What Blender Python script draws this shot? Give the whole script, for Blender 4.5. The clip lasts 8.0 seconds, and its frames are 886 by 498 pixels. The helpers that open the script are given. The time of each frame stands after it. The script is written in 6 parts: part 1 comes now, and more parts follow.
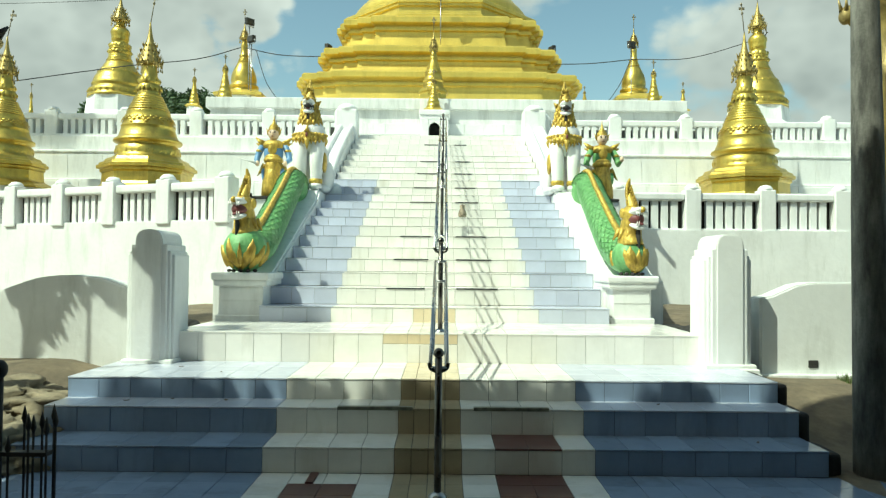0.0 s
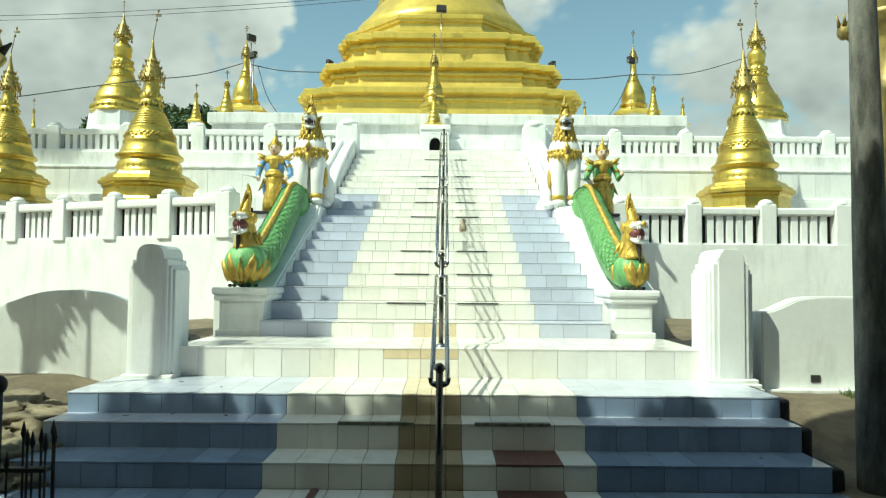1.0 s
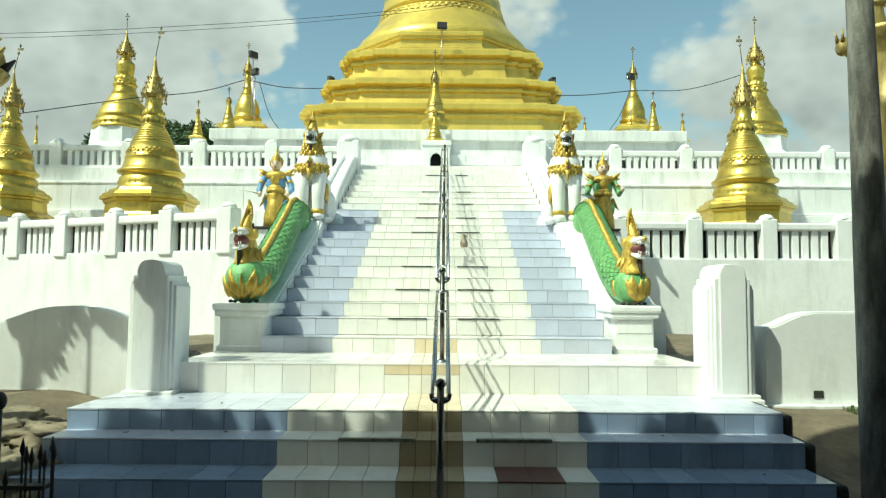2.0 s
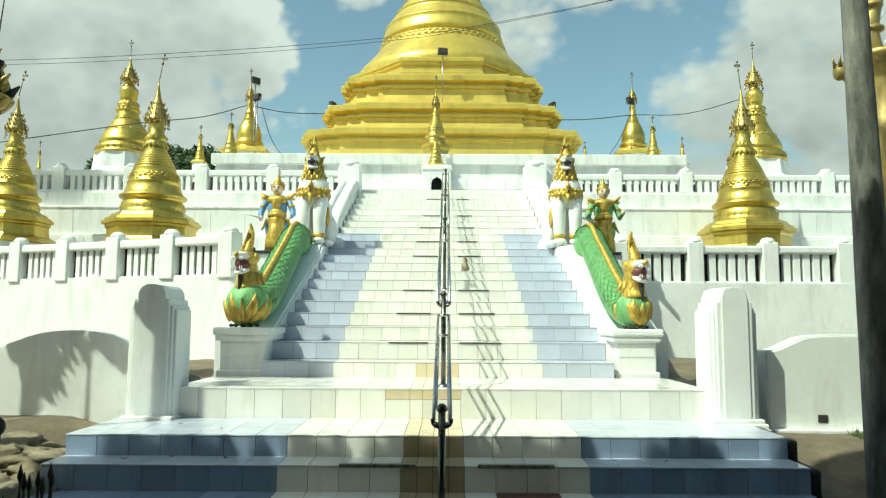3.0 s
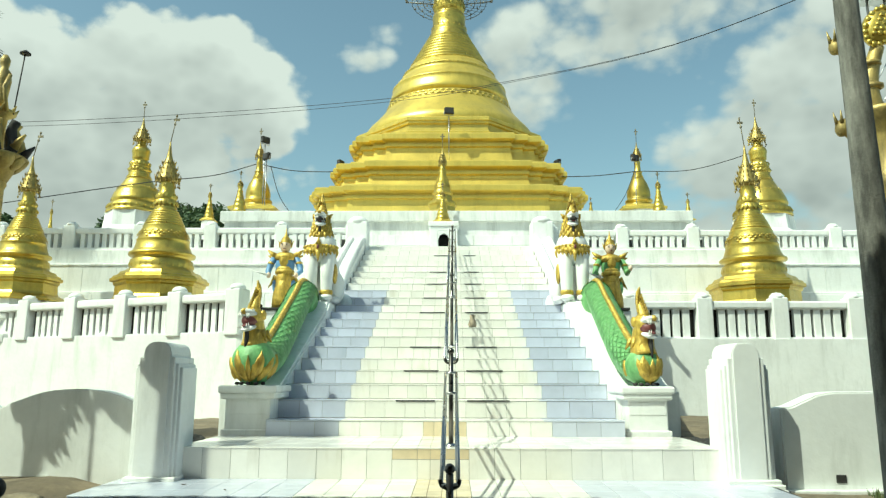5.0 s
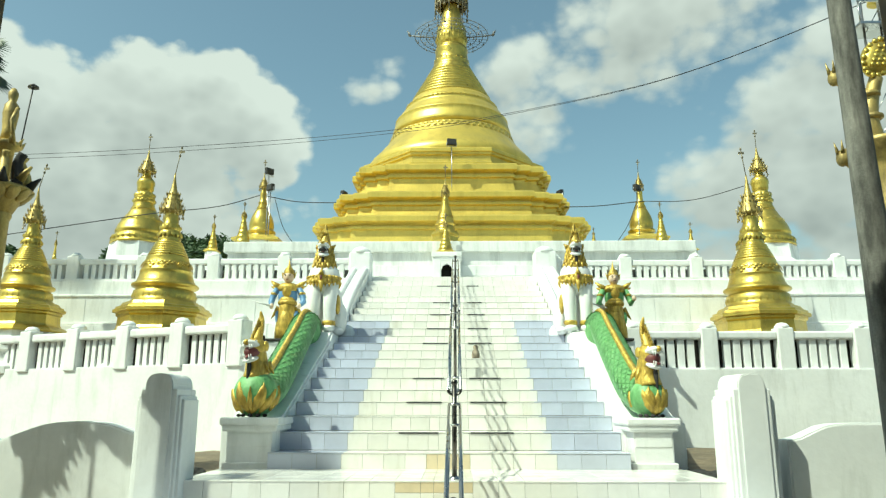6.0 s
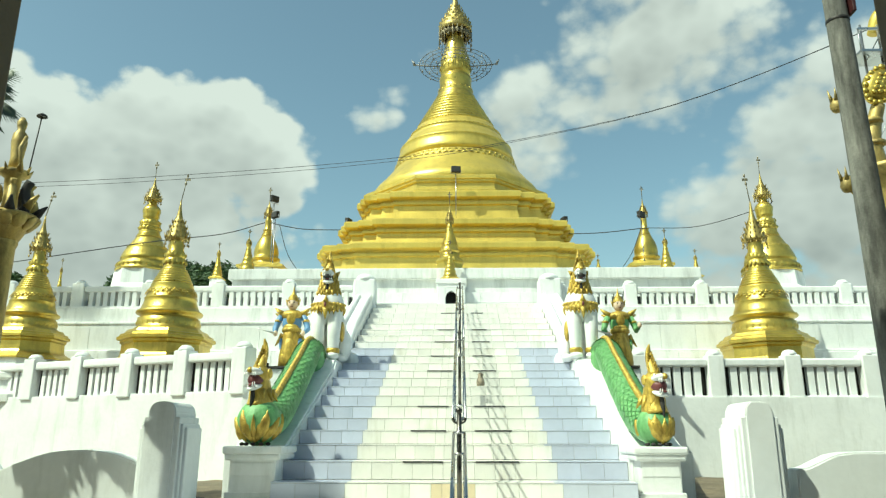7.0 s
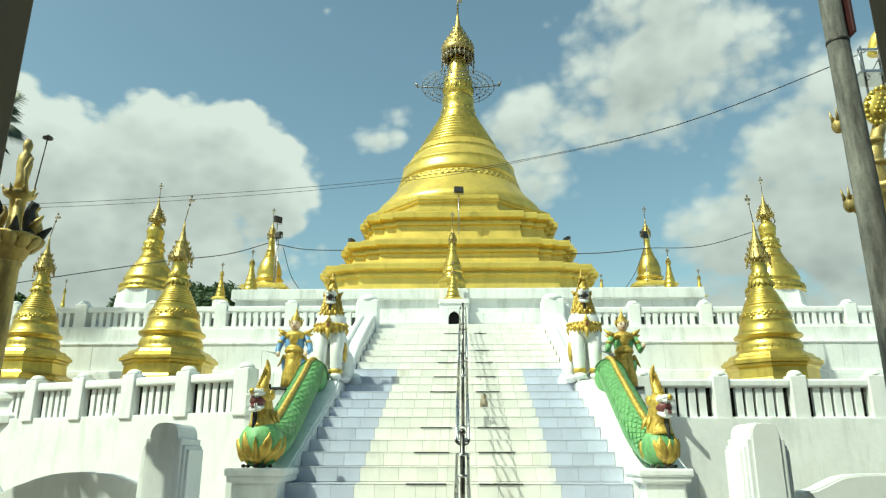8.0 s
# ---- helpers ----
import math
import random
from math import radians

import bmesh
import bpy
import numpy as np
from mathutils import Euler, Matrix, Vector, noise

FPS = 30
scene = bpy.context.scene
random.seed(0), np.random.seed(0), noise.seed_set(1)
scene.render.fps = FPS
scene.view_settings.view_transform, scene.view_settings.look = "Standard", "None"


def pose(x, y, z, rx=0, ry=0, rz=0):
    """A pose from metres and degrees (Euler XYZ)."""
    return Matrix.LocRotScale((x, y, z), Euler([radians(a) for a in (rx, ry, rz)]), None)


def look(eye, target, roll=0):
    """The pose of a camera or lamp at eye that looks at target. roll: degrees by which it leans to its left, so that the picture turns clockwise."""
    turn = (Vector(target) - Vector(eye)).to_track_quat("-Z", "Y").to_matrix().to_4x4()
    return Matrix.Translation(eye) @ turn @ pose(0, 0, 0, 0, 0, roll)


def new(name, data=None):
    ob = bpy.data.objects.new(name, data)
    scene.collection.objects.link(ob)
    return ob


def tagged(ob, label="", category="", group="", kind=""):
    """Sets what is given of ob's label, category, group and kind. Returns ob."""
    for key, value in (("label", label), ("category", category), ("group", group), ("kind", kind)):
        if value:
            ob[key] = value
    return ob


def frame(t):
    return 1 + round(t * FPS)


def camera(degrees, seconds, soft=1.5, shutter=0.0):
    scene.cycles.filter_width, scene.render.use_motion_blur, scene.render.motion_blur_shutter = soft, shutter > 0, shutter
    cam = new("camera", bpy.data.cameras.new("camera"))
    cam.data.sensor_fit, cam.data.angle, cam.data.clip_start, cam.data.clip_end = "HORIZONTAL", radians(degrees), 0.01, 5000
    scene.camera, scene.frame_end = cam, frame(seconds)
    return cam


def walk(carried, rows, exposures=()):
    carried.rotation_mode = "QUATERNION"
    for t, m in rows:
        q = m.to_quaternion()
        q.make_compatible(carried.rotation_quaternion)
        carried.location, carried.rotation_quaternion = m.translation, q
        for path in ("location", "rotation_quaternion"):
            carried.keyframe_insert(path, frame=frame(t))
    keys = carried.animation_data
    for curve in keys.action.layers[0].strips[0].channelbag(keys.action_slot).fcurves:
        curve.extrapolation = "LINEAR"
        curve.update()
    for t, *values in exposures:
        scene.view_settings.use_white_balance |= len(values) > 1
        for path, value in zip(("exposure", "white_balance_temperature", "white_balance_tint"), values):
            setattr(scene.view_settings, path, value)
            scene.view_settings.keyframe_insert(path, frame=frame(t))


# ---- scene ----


# camera: a tilt from one standpoint
cam = camera(63.8, 8.0, soft=1.3)
EYE, TILT, LEAN = 1.33, 1.3, -0.5
ROWS = [
    (0.0, 0.0, 0.0, 0.0),
    (0.5, 0.05, 0.54, 0.0),
    (1.0, 0.06, 1.17, 0.05),
    (1.5, 0.10, 1.70, 0.08),
    (3.0, 0.21, 4.32, 0.22),
    (3.5, 0.31, 5.35, 0.24),
    (4.0, 0.36, 6.38, 0.30),
    (4.5, 0.59, 7.58, 0.35),
    (6.0, 0.98, 11.30, 0.48),
    (6.5, 1.21, 12.39, 0.48),
    (7.0, 1.32, 13.47, 0.49),
    (7.5, 1.46, 14.41, 0.54),
    (8.0, 1.55, 15.10, 0.51),
]
walk(cam, [(t, pose(0, 0, EYE, 0, LEAN) @ pose(0, 0, 0, TILT) @ pose(0, 0, 0, 0, 0, yaw) @ pose(0, 0, 0, pitch)
            @ pose(0, 0, 0, 0, roll) @ pose(0, 0, 0, 90)) for t, yaw, pitch, roll in ROWS],
     exposures=[(0.0, 0.13, 6500, -17), (8.0, 0.13, 6500, -17)])

# light: a high sun from the front left, sky with cumulus
SUN = Vector((-0.55, -0.38, 0.86)).normalized()
sun = new("sun", bpy.data.lights.new("sun", "SUN"))
sun.data.energy, sun.data.angle, sun.data.color = 4.8, radians(0.6), (1.0, 0.95, 0.86)
sun.matrix_world = look(SUN * 60, (0, 0, 0))

world = bpy.data.worlds.new("sky")
scene.world = world
world.use_nodes = True
wn, wl = world.node_tree.nodes, world.node_tree.links
wn.clear()


def wnode(kind, **values):
    n = wn.new(kind)
    for k, v in values.items():
        n.inputs[k].default_value = v
    return n


def wmath(op, a, b=None, c=None):
    n = wn.new("ShaderNodeMath")
    n.operation = op
    for i, v in enumerate((a, b, c)):
        if v is None:
            continue
        if isinstance(v, (int, float)):
            n.inputs[i].default_value = v
        else:
            wl.new(v, n.inputs[i])
    return n.outputs[0]


sky = wn.new("ShaderNodeTexSky")
sky.sky_type, sky.sun_disc = "NISHITA", False
sky.sun_elevation = math.asin(SUN.z)
sky.sun_rotation = math.atan2(SUN.x, SUN.y)
sky.air_density, sky.dust_density, sky.ozone_density = 1.0, 1.6, 1.0
coord = wn.new("ShaderNodeTexCoord")
sep = wn.new("ShaderNodeSeparateXYZ")
wl.new(coord.outputs["Generated"], sep.inputs[0])
# azimuth and height of the direction
az = wmath("ARCTAN2", sep.outputs[0], sep.outputs[1])
el = wmath("ARCSINE", sep.outputs[2])
# the large cloud banks: azimuth, height, half width, half height, weight
BANKS = [(-0.405, 0.375, 0.150, 0.090, 1.0), (-0.60, 0.365, 0.17, 0.075, 1.0), (-0.275, 0.345, 0.058, 0.055, 0.9), (-0.50, 0.25, 0.27, 0.11, 0.95), (-0.75, 0.28, 0.2, 0.14, 1.0),
         (0.32, 0.545, 0.155, 0.095, 1.0), (0.56, 0.41, 0.13, 0.09, 0.8), (0.44, 0.290, 0.16, 0.075, 1.05), (0.62, 0.30, 0.16, 0.13, 1.0),
         (-0.103, 0.472, 0.034, 0.020, 0.55), (-0.125, 0.438, 0.038, 0.028, 0.56), (0.095, 0.415, 0.075, 0.085, 0.85), (0.22, 0.445, 0.15, 0.035, 0.72), (0.36, 0.465, 0.12, 0.06, 0.85), (0.47, 0.38, 0.12, 0.075, 0.9), (0.40, 0.17, 0.3, 0.07, 0.8),
         (-0.235, 0.60, 0.03, 0.016, 0.36), (-0.52, 0.60, 0.05, 0.03, 0.34)]


def cloud_field(side, up, fine):
    """Cloud density a little aside of and above the direction."""
    a, e = wmath("ADD", az, side), wmath("ADD", el, up)
    comb = wn.new("ShaderNodeCombineXYZ")
    wl.new(a, comb.inputs[0])
    wl.new(wmath("MULTIPLY", e, 1.35), comb.inputs[1])
    warp = wnode("ShaderNodeTexNoise", Scale=6.5, Detail=fine, Roughness=0.60)
    wl.new(comb.outputs[0], warp.inputs["Vector"])
    base = wnode("ShaderNodeTexNoise", Scale=2.1, Detail=4.0, Roughness=0.5)
    wl.new(comb.outputs[0], base.inputs["Vector"])
    total = 0.0
    for a0, e0, aw, eh, weight in BANKS:
        da = wmath("DIVIDE", wmath("SUBTRACT", a, a0), aw)
        de = wmath("DIVIDE", wmath("SUBTRACT", e, e0), eh)
        r2 = wmath("ADD", wmath("MULTIPLY", da, da), wmath("MULTIPLY", de, de))
        total = wmath("MAXIMUM", total, wmath("MULTIPLY", wmath("SUBTRACT", 1.0, wmath("MULTIPLY", r2, 0.55)), weight))
    # rounded heads of the cumulus
    heads = 0.0
    for scale, weight in ((9.0, 0.28), (21.0, 0.22), (46.0, 0.14)):
        v = wnode("ShaderNodeTexVoronoi", Scale=scale)
        v.feature = "SMOOTH_F1"
        v.inputs["Smoothness"].default_value = 0.35
        wl.new(comb.outputs[0], v.inputs["Vector"])
        heads = wmath("ADD", heads, wmath("MULTIPLY", wmath("SUBTRACT", 0.42, v.outputs["Distance"]), weight))
    rough = wmath("ADD", wmath("MULTIPLY", wmath("SUBTRACT", warp.outputs["Fac"], 0.5), 0.75), wmath("MULTIPLY", wmath("SUBTRACT", base.outputs["Fac"], 0.5), 0.55))
    return wmath("ADD", wmath("MULTIPLY", wmath("MAXIMUM", total, -0.4), 0.55), wmath("ADD", rough, heads))


field = cloud_field(0.0, 0.0, 9.0)
above = cloud_field(0.024, 0.040, 3.0)
ramp = wn.new("ShaderNodeMapRange")
ramp.interpolation_type = "SMOOTHSTEP"
ramp.inputs["From Min"].default_value = 0.08
# crisp heads to the west, thinner vapour to the east
soft_east = wn.new("ShaderNodeMapRange")
soft_east.inputs["From Min"].default_value, soft_east.inputs["From Max"].default_value = -0.26, -0.12
soft_east.inputs["To Min"].default_value, soft_east.inputs["To Max"].default_value = 0.23, 0.36
wl.new(az, soft_east.inputs["Value"])
wl.new(soft_east.outputs[0], ramp.inputs["From Max"])
wl.new(field, ramp.inputs["Value"])
# bright tops, grey thick undersides
lit = wmath("ADD", wmath("MULTIPLY", wmath("SUBTRACT", field, above), 1.15), wmath("SUBTRACT", 0.90, wmath("MULTIPLY", field, 0.85)))
# undersides darken towards the horizon
lit = wmath("ADD", lit, wmath("MAXIMUM", wmath("MINIMUM", wmath("MULTIPLY", wmath("SUBTRACT", el, 0.36), 0.9), 0.04), -0.13))
body = wn.new("ShaderNodeMapRange")
wl.new(lit, body.inputs["Value"])
cloud = wn.new("ShaderNodeMix")
cloud.data_type = "RGBA"
cloud.inputs[6].default_value, cloud.inputs[7].default_value = (2.8, 2.8, 2.9, 1), (6.2, 6.05, 6.1, 1)
wl.new(body.outputs[0], cloud.inputs[0])
skymix = wn.new("ShaderNodeMix")
skymix.data_type = "RGBA"
wl.new(wmath("MULTIPLY", ramp.outputs[0], 0.93), skymix.inputs[0])
clear = wn.new("ShaderNodeVectorMath")
clear.operation = "MULTIPLY"
clear.inputs[1].default_value = (1.36, 1.32, 1.16)
wl.new(sky.outputs[0], clear.inputs[0])
wl.new(clear.outputs[0], skymix.inputs[6])
wl.new(cloud.outputs[2], skymix.inputs[7])
bg = wn.new("ShaderNodeBackground")
bg.inputs["Strength"].default_value = 0.122
wl.new(skymix.outputs[2], bg.inputs["Color"])
out = wn.new("ShaderNodeOutputWorld")
wl.new(bg.outputs[0], out.inputs[0])


# materials
def mat(name, colour, rough=0.6, metal=0.0, vary=0.15, size=3.0, grain=60.0, bump=0.15, stain=None, stain_at=0.62, piece=0.0, spec=0.5, coat=0.0, streak=1.6):
    m = bpy.data.materials.new(name)
    m.use_nodes = True
    n, l = m.node_tree.nodes, m.node_tree.links
    p = n["Principled BSDF"]
    p.inputs["Metallic"].default_value, p.inputs["Specular IOR Level"].default_value = metal, spec
    p.inputs["Coat Weight"].default_value = coat
    tc = n.new("ShaderNodeTexCoord")
    geo = n.new("ShaderNodeNewGeometry")
    big = n.new("ShaderNodeTexNoise")
    big.inputs["Scale"].default_value, big.inputs["Detail"].default_value = size, 6.0
    l.new(geo.outputs["Position"], big.inputs["Vector"])
    fine = n.new("ShaderNodeTexNoise")
    fine.inputs["Scale"].default_value, fine.inputs["Detail"].default_value = grain, 4.0
    l.new(geo.outputs["Position"], fine.inputs["Vector"])
    add = n.new("ShaderNodeMath")
    add.operation = "MULTIPLY_ADD"
    add.inputs[1].default_value = 0.4
    l.new(fine.outputs["Fac"], add.inputs[0])
    l.new(big.outputs["Fac"], add.inputs[2])
    val = n.new("ShaderNodeMapRange")
    val.inputs["From Min"].default_value, val.inputs["From Max"].default_value = 0.45, 0.95
    val.inputs["To Min"].default_value, val.inputs["To Max"].default_value = 1 - vary, 1 + vary
    l.new(add.outputs[0], val.inputs["Value"])
    hsv = n.new("ShaderNodeHueSaturation")
    hsv.inputs["Color"].default_value = (*colour, 1)
    last = val.outputs[0]
    if piece:
        info = n.new("ShaderNodeObjectInfo")
        pr = n.new("ShaderNodeMapRange")
        pr.inputs["To Min"].default_value, pr.inputs["To Max"].default_value = 1 - piece, 1 + piece
        l.new(info.outputs["Random"], pr.inputs["Value"])
        mul = n.new("ShaderNodeMath")
        mul.operation = "MULTIPLY"
        l.new(last, mul.inputs[0])
        l.new(pr.outputs[0], mul.inputs[1])
        last = mul.outputs[0]
    l.new(last, hsv.inputs["Value"])
    colour_out = hsv.outputs[0]
    if stain:
        # streaks drawn out downwards
        mp = n.new("ShaderNodeMapping")
        mp.inputs["Scale"].default_value = (2.6, 2.6, 0.55)
        l.new(geo.outputs["Position"], mp.inputs["Vector"])
        sn = n.new("ShaderNodeTexNoise")
        sn.inputs["Scale"].default_value, sn.inputs["Detail"].default_value, sn.inputs["Roughness"].default_value = streak, 9.0, 0.65
        l.new(mp.outputs[0], sn.inputs["Vector"])
        sr = n.new("ShaderNodeMapRange")
        sr.inputs["From Min"].default_value, sr.inputs["From Max"].default_value = stain_at - 0.12, stain_at + 0.14
        sr.inputs["To Max"].default_value = 0.75
        l.new(sn.outputs["Fac"], sr.inputs["Value"])
        mx = n.new("ShaderNodeMix")
        mx.data_type = "RGBA"
        mx.inputs[7].default_value = (*stain, 1)
        l.new(sr.outputs[0], mx.inputs[0])
        l.new(colour_out, mx.inputs[6])
        colour_out = mx.outputs[2]
    l.new(colour_out, p.inputs["Base Color"])
    rr = n.new("ShaderNodeMapRange")
    rr.inputs["To Min"].default_value, rr.inputs["To Max"].default_value = max(rough - 0.12, 0.03), min(rough + 0.12, 1)
    l.new(big.outputs["Fac"], rr.inputs["Value"])
    l.new(rr.outputs[0], p.inputs["Roughness"])
    if bump:
        b = n.new("ShaderNodeBump")
        b.inputs["Strength"].default_value, b.inputs["Distance"].default_value = bump, 0.02
        l.new(add.outputs[0], b.inputs["Height"])
        l.new(b.outputs[0], p.inputs["Normal"])
    return m


WHITE = mat("whitewash", (0.78, 0.79, 0.78), 0.75, vary=0.06, size=1.8, grain=14, bump=0.4, stain=(0.52, 0.53, 0.50), stain_at=0.64)
OLD_WHITE = mat("weathered_whitewash", (0.78, 0.79, 0.77), 0.8, vary=0.06, size=1.6, grain=25, bump=0.3, stain=(0.40, 0.41, 0.39), stain_at=0.60)
GOLD = mat("gold_paint", (0.67, 0.505, 0.11), 0.37, metal=0.50, vary=0.12, size=2.2, grain=26, bump=0.14, stain=(0.46, 0.32, 0.06), stain_at=0.62)
GOLD_LEAF = mat("gilded_plaster", (0.60, 0.445, 0.10), 0.33, metal=0.82, vary=0.18, size=5, grain=38, bump=0.4, stain=(0.30, 0.18, 0.05), stain_at=0.64)
GOLD_DARK = mat("tarnished_gold", (0.44, 0.33, 0.10), 0.42, metal=0.65, vary=0.3, size=8, grain=60, bump=0.5, stain=(0.13, 0.10, 0.05), stain_at=0.52, streak=7.0)
BRASS_DULL = mat("dull_brass", (0.20, 0.17, 0.11), 0.5, metal=0.6, vary=0.2, size=10, bump=0.1)
WIRE_GREY = mat("grey_wire", (0.20, 0.20, 0.20), 0.5, metal=0.5, vary=0.1, bump=0.0)
GOLD_OLD = mat("weathered_gilding", (0.50, 0.37, 0.12), 0.5, metal=0.5, vary=0.25, size=6, grain=40, bump=0.5, stain=(0.05, 0.045, 0.035), stain_at=0.52)
TILE_BLUE = mat("blue_glazed_tile", (0.55, 0.58, 0.68), 0.16, vary=0.05, size=4, grain=20, bump=0.02, piece=0.07, stain=(0.36, 0.42, 0.50), stain_at=0.70)
# deeper blue for the lower steps, with some of their shade in the colour
TILE_DEEP_SHADED = mat("deep_shaded_blue_tile", (0.25, 0.32, 0.45), 0.14, vary=0.06, size=4, grain=20, bump=0.02, piece=0.14, stain=(0.15, 0.18, 0.22), stain_at=0.64)
TILE_WHITE = mat("cream_glazed_tile", (0.80, 0.785, 0.74), 0.18, vary=0.05, size=4, grain=20, bump=0.02, piece=0.08, stain=(0.52, 0.49, 0.40), stain_at=0.67)
TILE_TAN = mat("tan_glazed_tile", (0.40, 0.335, 0.225), 0.2, vary=0.07, size=5, grain=20, bump=0.02, piece=0.08)
TILE_SAND = mat("sand_glazed_tile", (0.70, 0.59, 0.41), 0.2, vary=0.07, size=5, grain=20, bump=0.02, piece=0.06)
TILE_RED = mat("oxide_red_tile", (0.125, 0.052, 0.042), 0.34, vary=0.1, size=5, grain=20, bump=0.02, piece=0.06)
GROUT = mat("tile_grout", (0.40, 0.39, 0.36), 0.9, vary=0.2, size=6, bump=0.2)
GROUT_DARK = mat("dirty_tile_grout", (0.10, 0.095, 0.085), 0.9, vary=0.3, size=6, bump=0.2)
DARK_STEEL = mat("dark_bronzed_steel", (0.13, 0.12, 0.11), 0.3, metal=1.0, vary=0.15, size=12, bump=0.05)
EARTH = mat("earth_and_rock", (0.17, 0.135, 0.09), 0.95, vary=0.35, size=2.2, grain=18, bump=0.9, stain=(0.09, 0.075, 0.055), stain_at=0.55)
CONCRETE = mat("weathered_concrete", (0.24, 0.235, 0.21), 0.85, vary=0.28, size=5, grain=60, bump=0.45, stain=(0.02, 0.019, 0.017), stain_at=0.50, streak=4.5)
STEEL = mat("brushed_stainless_steel", (0.42, 0.42, 0.42), 0.28, metal=1.0, vary=0.05, bump=0.02)
IRON = mat("dark_iron", (0.04, 0.037, 0.035), 0.55, metal=0.5, vary=0.2, size=20, bump=0.1)
RUBBER = mat("black_strip", (0.035, 0.035, 0.035), 0.7, vary=0.2, size=20)
CABLE = mat("cable_sheath", (0.03, 0.03, 0.032), 0.6, vary=0.1)
BROWN = mat("ochre_painted_column", (0.11, 0.072, 0.022), 0.6, vary=0.15, size=3, bump=0.15, stain=(0.16, 0.10, 0.04), stain_at=0.62)
DARK = mat("niche_shade", (0.02, 0.02, 0.02), 0.9, vary=0.1)
BLACK_STONE = mat("black_volcanic_stone", (0.03, 0.028, 0.026), 0.85, vary=0.3, size=12, bump=0.5)


# mesh tools
def box(bm, x0, x1, y0, y1, z0, z1, bevel=0.0, m=0):
    r = bmesh.ops.create_cube(bm, size=1.0, matrix=Matrix.LocRotScale(((x0 + x1) / 2, (y0 + y1) / 2, (z0 + z1) / 2), None, (x1 - x0, y1 - y0, z1 - z0)))
    vs = r["verts"]
    fs = {f for v in vs for f in v.link_faces}
    for f in fs:
        f.material_index = m
    if bevel:
        es = list({e for v in vs for e in v.link_edges})
        bmesh.ops.bevel(bm, geom=es, offset=bevel, segments=2, profile=0.5, affect="EDGES", material=-1)


def prism(bm, outline, axis, lo, hi, m=0):
    """An outline in the two other axes, drawn out along axis from lo to hi."""
    def at(a, b, c):
        return {"x": (c, a, b), "y": (a, c, b), "z": (a, b, c)}[axis]
    v0 = [bm.verts.new(at(a, b, lo)) for a, b in outline]
    v1 = [bm.verts.new(at(a, b, hi)) for a, b in outline]
    fs = [bm.faces.new(v0), bm.faces.new(v1[::-1])]
    n = len(outline)
    for i in range(n):
        fs.append(bm.faces.new((v0[i], v1[i], v1[(i + 1) % n], v0[(i + 1) % n])))
    for f in fs:
        f.material_index = m
    bmesh.ops.recalc_face_normals(bm, faces=fs)


def lathe(bm, profile, segs=32, centre=(0, 0), m=0, turn=0.0, smooth=True, close=True):
    rings = []
    for r, z in profile:
        rings.append([bm.verts.new((centre[0] + r * math.cos(turn + 2 * math.pi * k / segs), centre[1] + r * math.sin(turn + 2 * math.pi * k / segs), z)) for k in range(segs)])
    for a, b in zip(rings, rings[1:]):
        for k in range(segs):
            f = bm.faces.new((a[k], a[(k + 1) % segs], b[(k + 1) % segs], b[k]))
            f.material_index, f.smooth = m, smooth
    if close:
        for ring, flip in ((rings[0], True), (rings[-1], False)):
            f = bm.faces.new(ring[::-1] if flip else ring)
            f.material_index = m


def loft(bm, rings, m=0, smooth=False, close=True):
    vs = [[bm.verts.new(p) for p in ring] for ring in rings]
    n = len(vs[0])
    for a, b in zip(vs, vs[1:]):
        for k in range(n):
            f = bm.faces.new((a[k], a[(k + 1) % n], b[(k + 1) % n], b[k]))
            f.material_index, f.smooth = m, smooth
    if close:
        bm.faces.new(vs[0][::-1]).material_index = m
        bm.faces.new(vs[-1]).material_index = m


def tube(bm, points, radius, segs=8, m=0, flat=1.0):
    """A tube along points; radius is one number or one for each point."""
    pts = [Vector(p) for p in points]
    rad = radius if isinstance(radius, (list, tuple)) else [radius] * len(pts)
    rings = []
    side = None
    for i, p in enumerate(pts):
        d = (pts[min(i + 1, len(pts) - 1)] - pts[max(i - 1, 0)]).normalized()
        if side is None:
            side = d.orthogonal().normalized() if abs(d.x) > 0.9 else Vector((1, 0, 0))
        side = (side - d * side.dot(d)).normalized()
        up = d.cross(side)
        rings.append([p + (side * math.cos(2 * math.pi * k / segs) + up * flat * math.sin(2 * math.pi * k / segs)) * rad[i] for k in range(segs)])
    loft(bm, rings, m, smooth=True)


def ball(bm, centre, radii, m=0, turn=(0, 0, 0), u=14, v=10):
    mx = pose(*centre, *turn) @ Matrix.Diagonal((*radii, 1))
    r = bmesh.ops.create_uvsphere(bm, u_segments=u, v_segments=v, radius=1.0, matrix=mx)
    for f in {f for w in r["verts"] for f in w.link_faces}:
        f.material_index, f.smooth = m, True


def cone(bm, a, b, r0, r1, segs=10, m=0):
    tube(bm, [a, b], [r0, max(r1, 0.002)], segs, m)


def curve(points, steps=6):
    """Smooth polyline through points."""
    p = [Vector(q) for q in points]
    p = [2 * p[0] - p[1]] + p + [2 * p[-1] - p[-2]]
    done = []
    for i in range(1, len(p) - 2):
        a, b, c, d = p[i - 1:i + 3]
        for s in range(steps):
            t = s / steps
            done.append(0.5 * ((2 * b) + (c - a) * t + (2 * a - 5 * b + 4 * c - d) * t * t + (3 * b - a - 3 * c + d) * t ** 3))
    return done + [p[-2]]


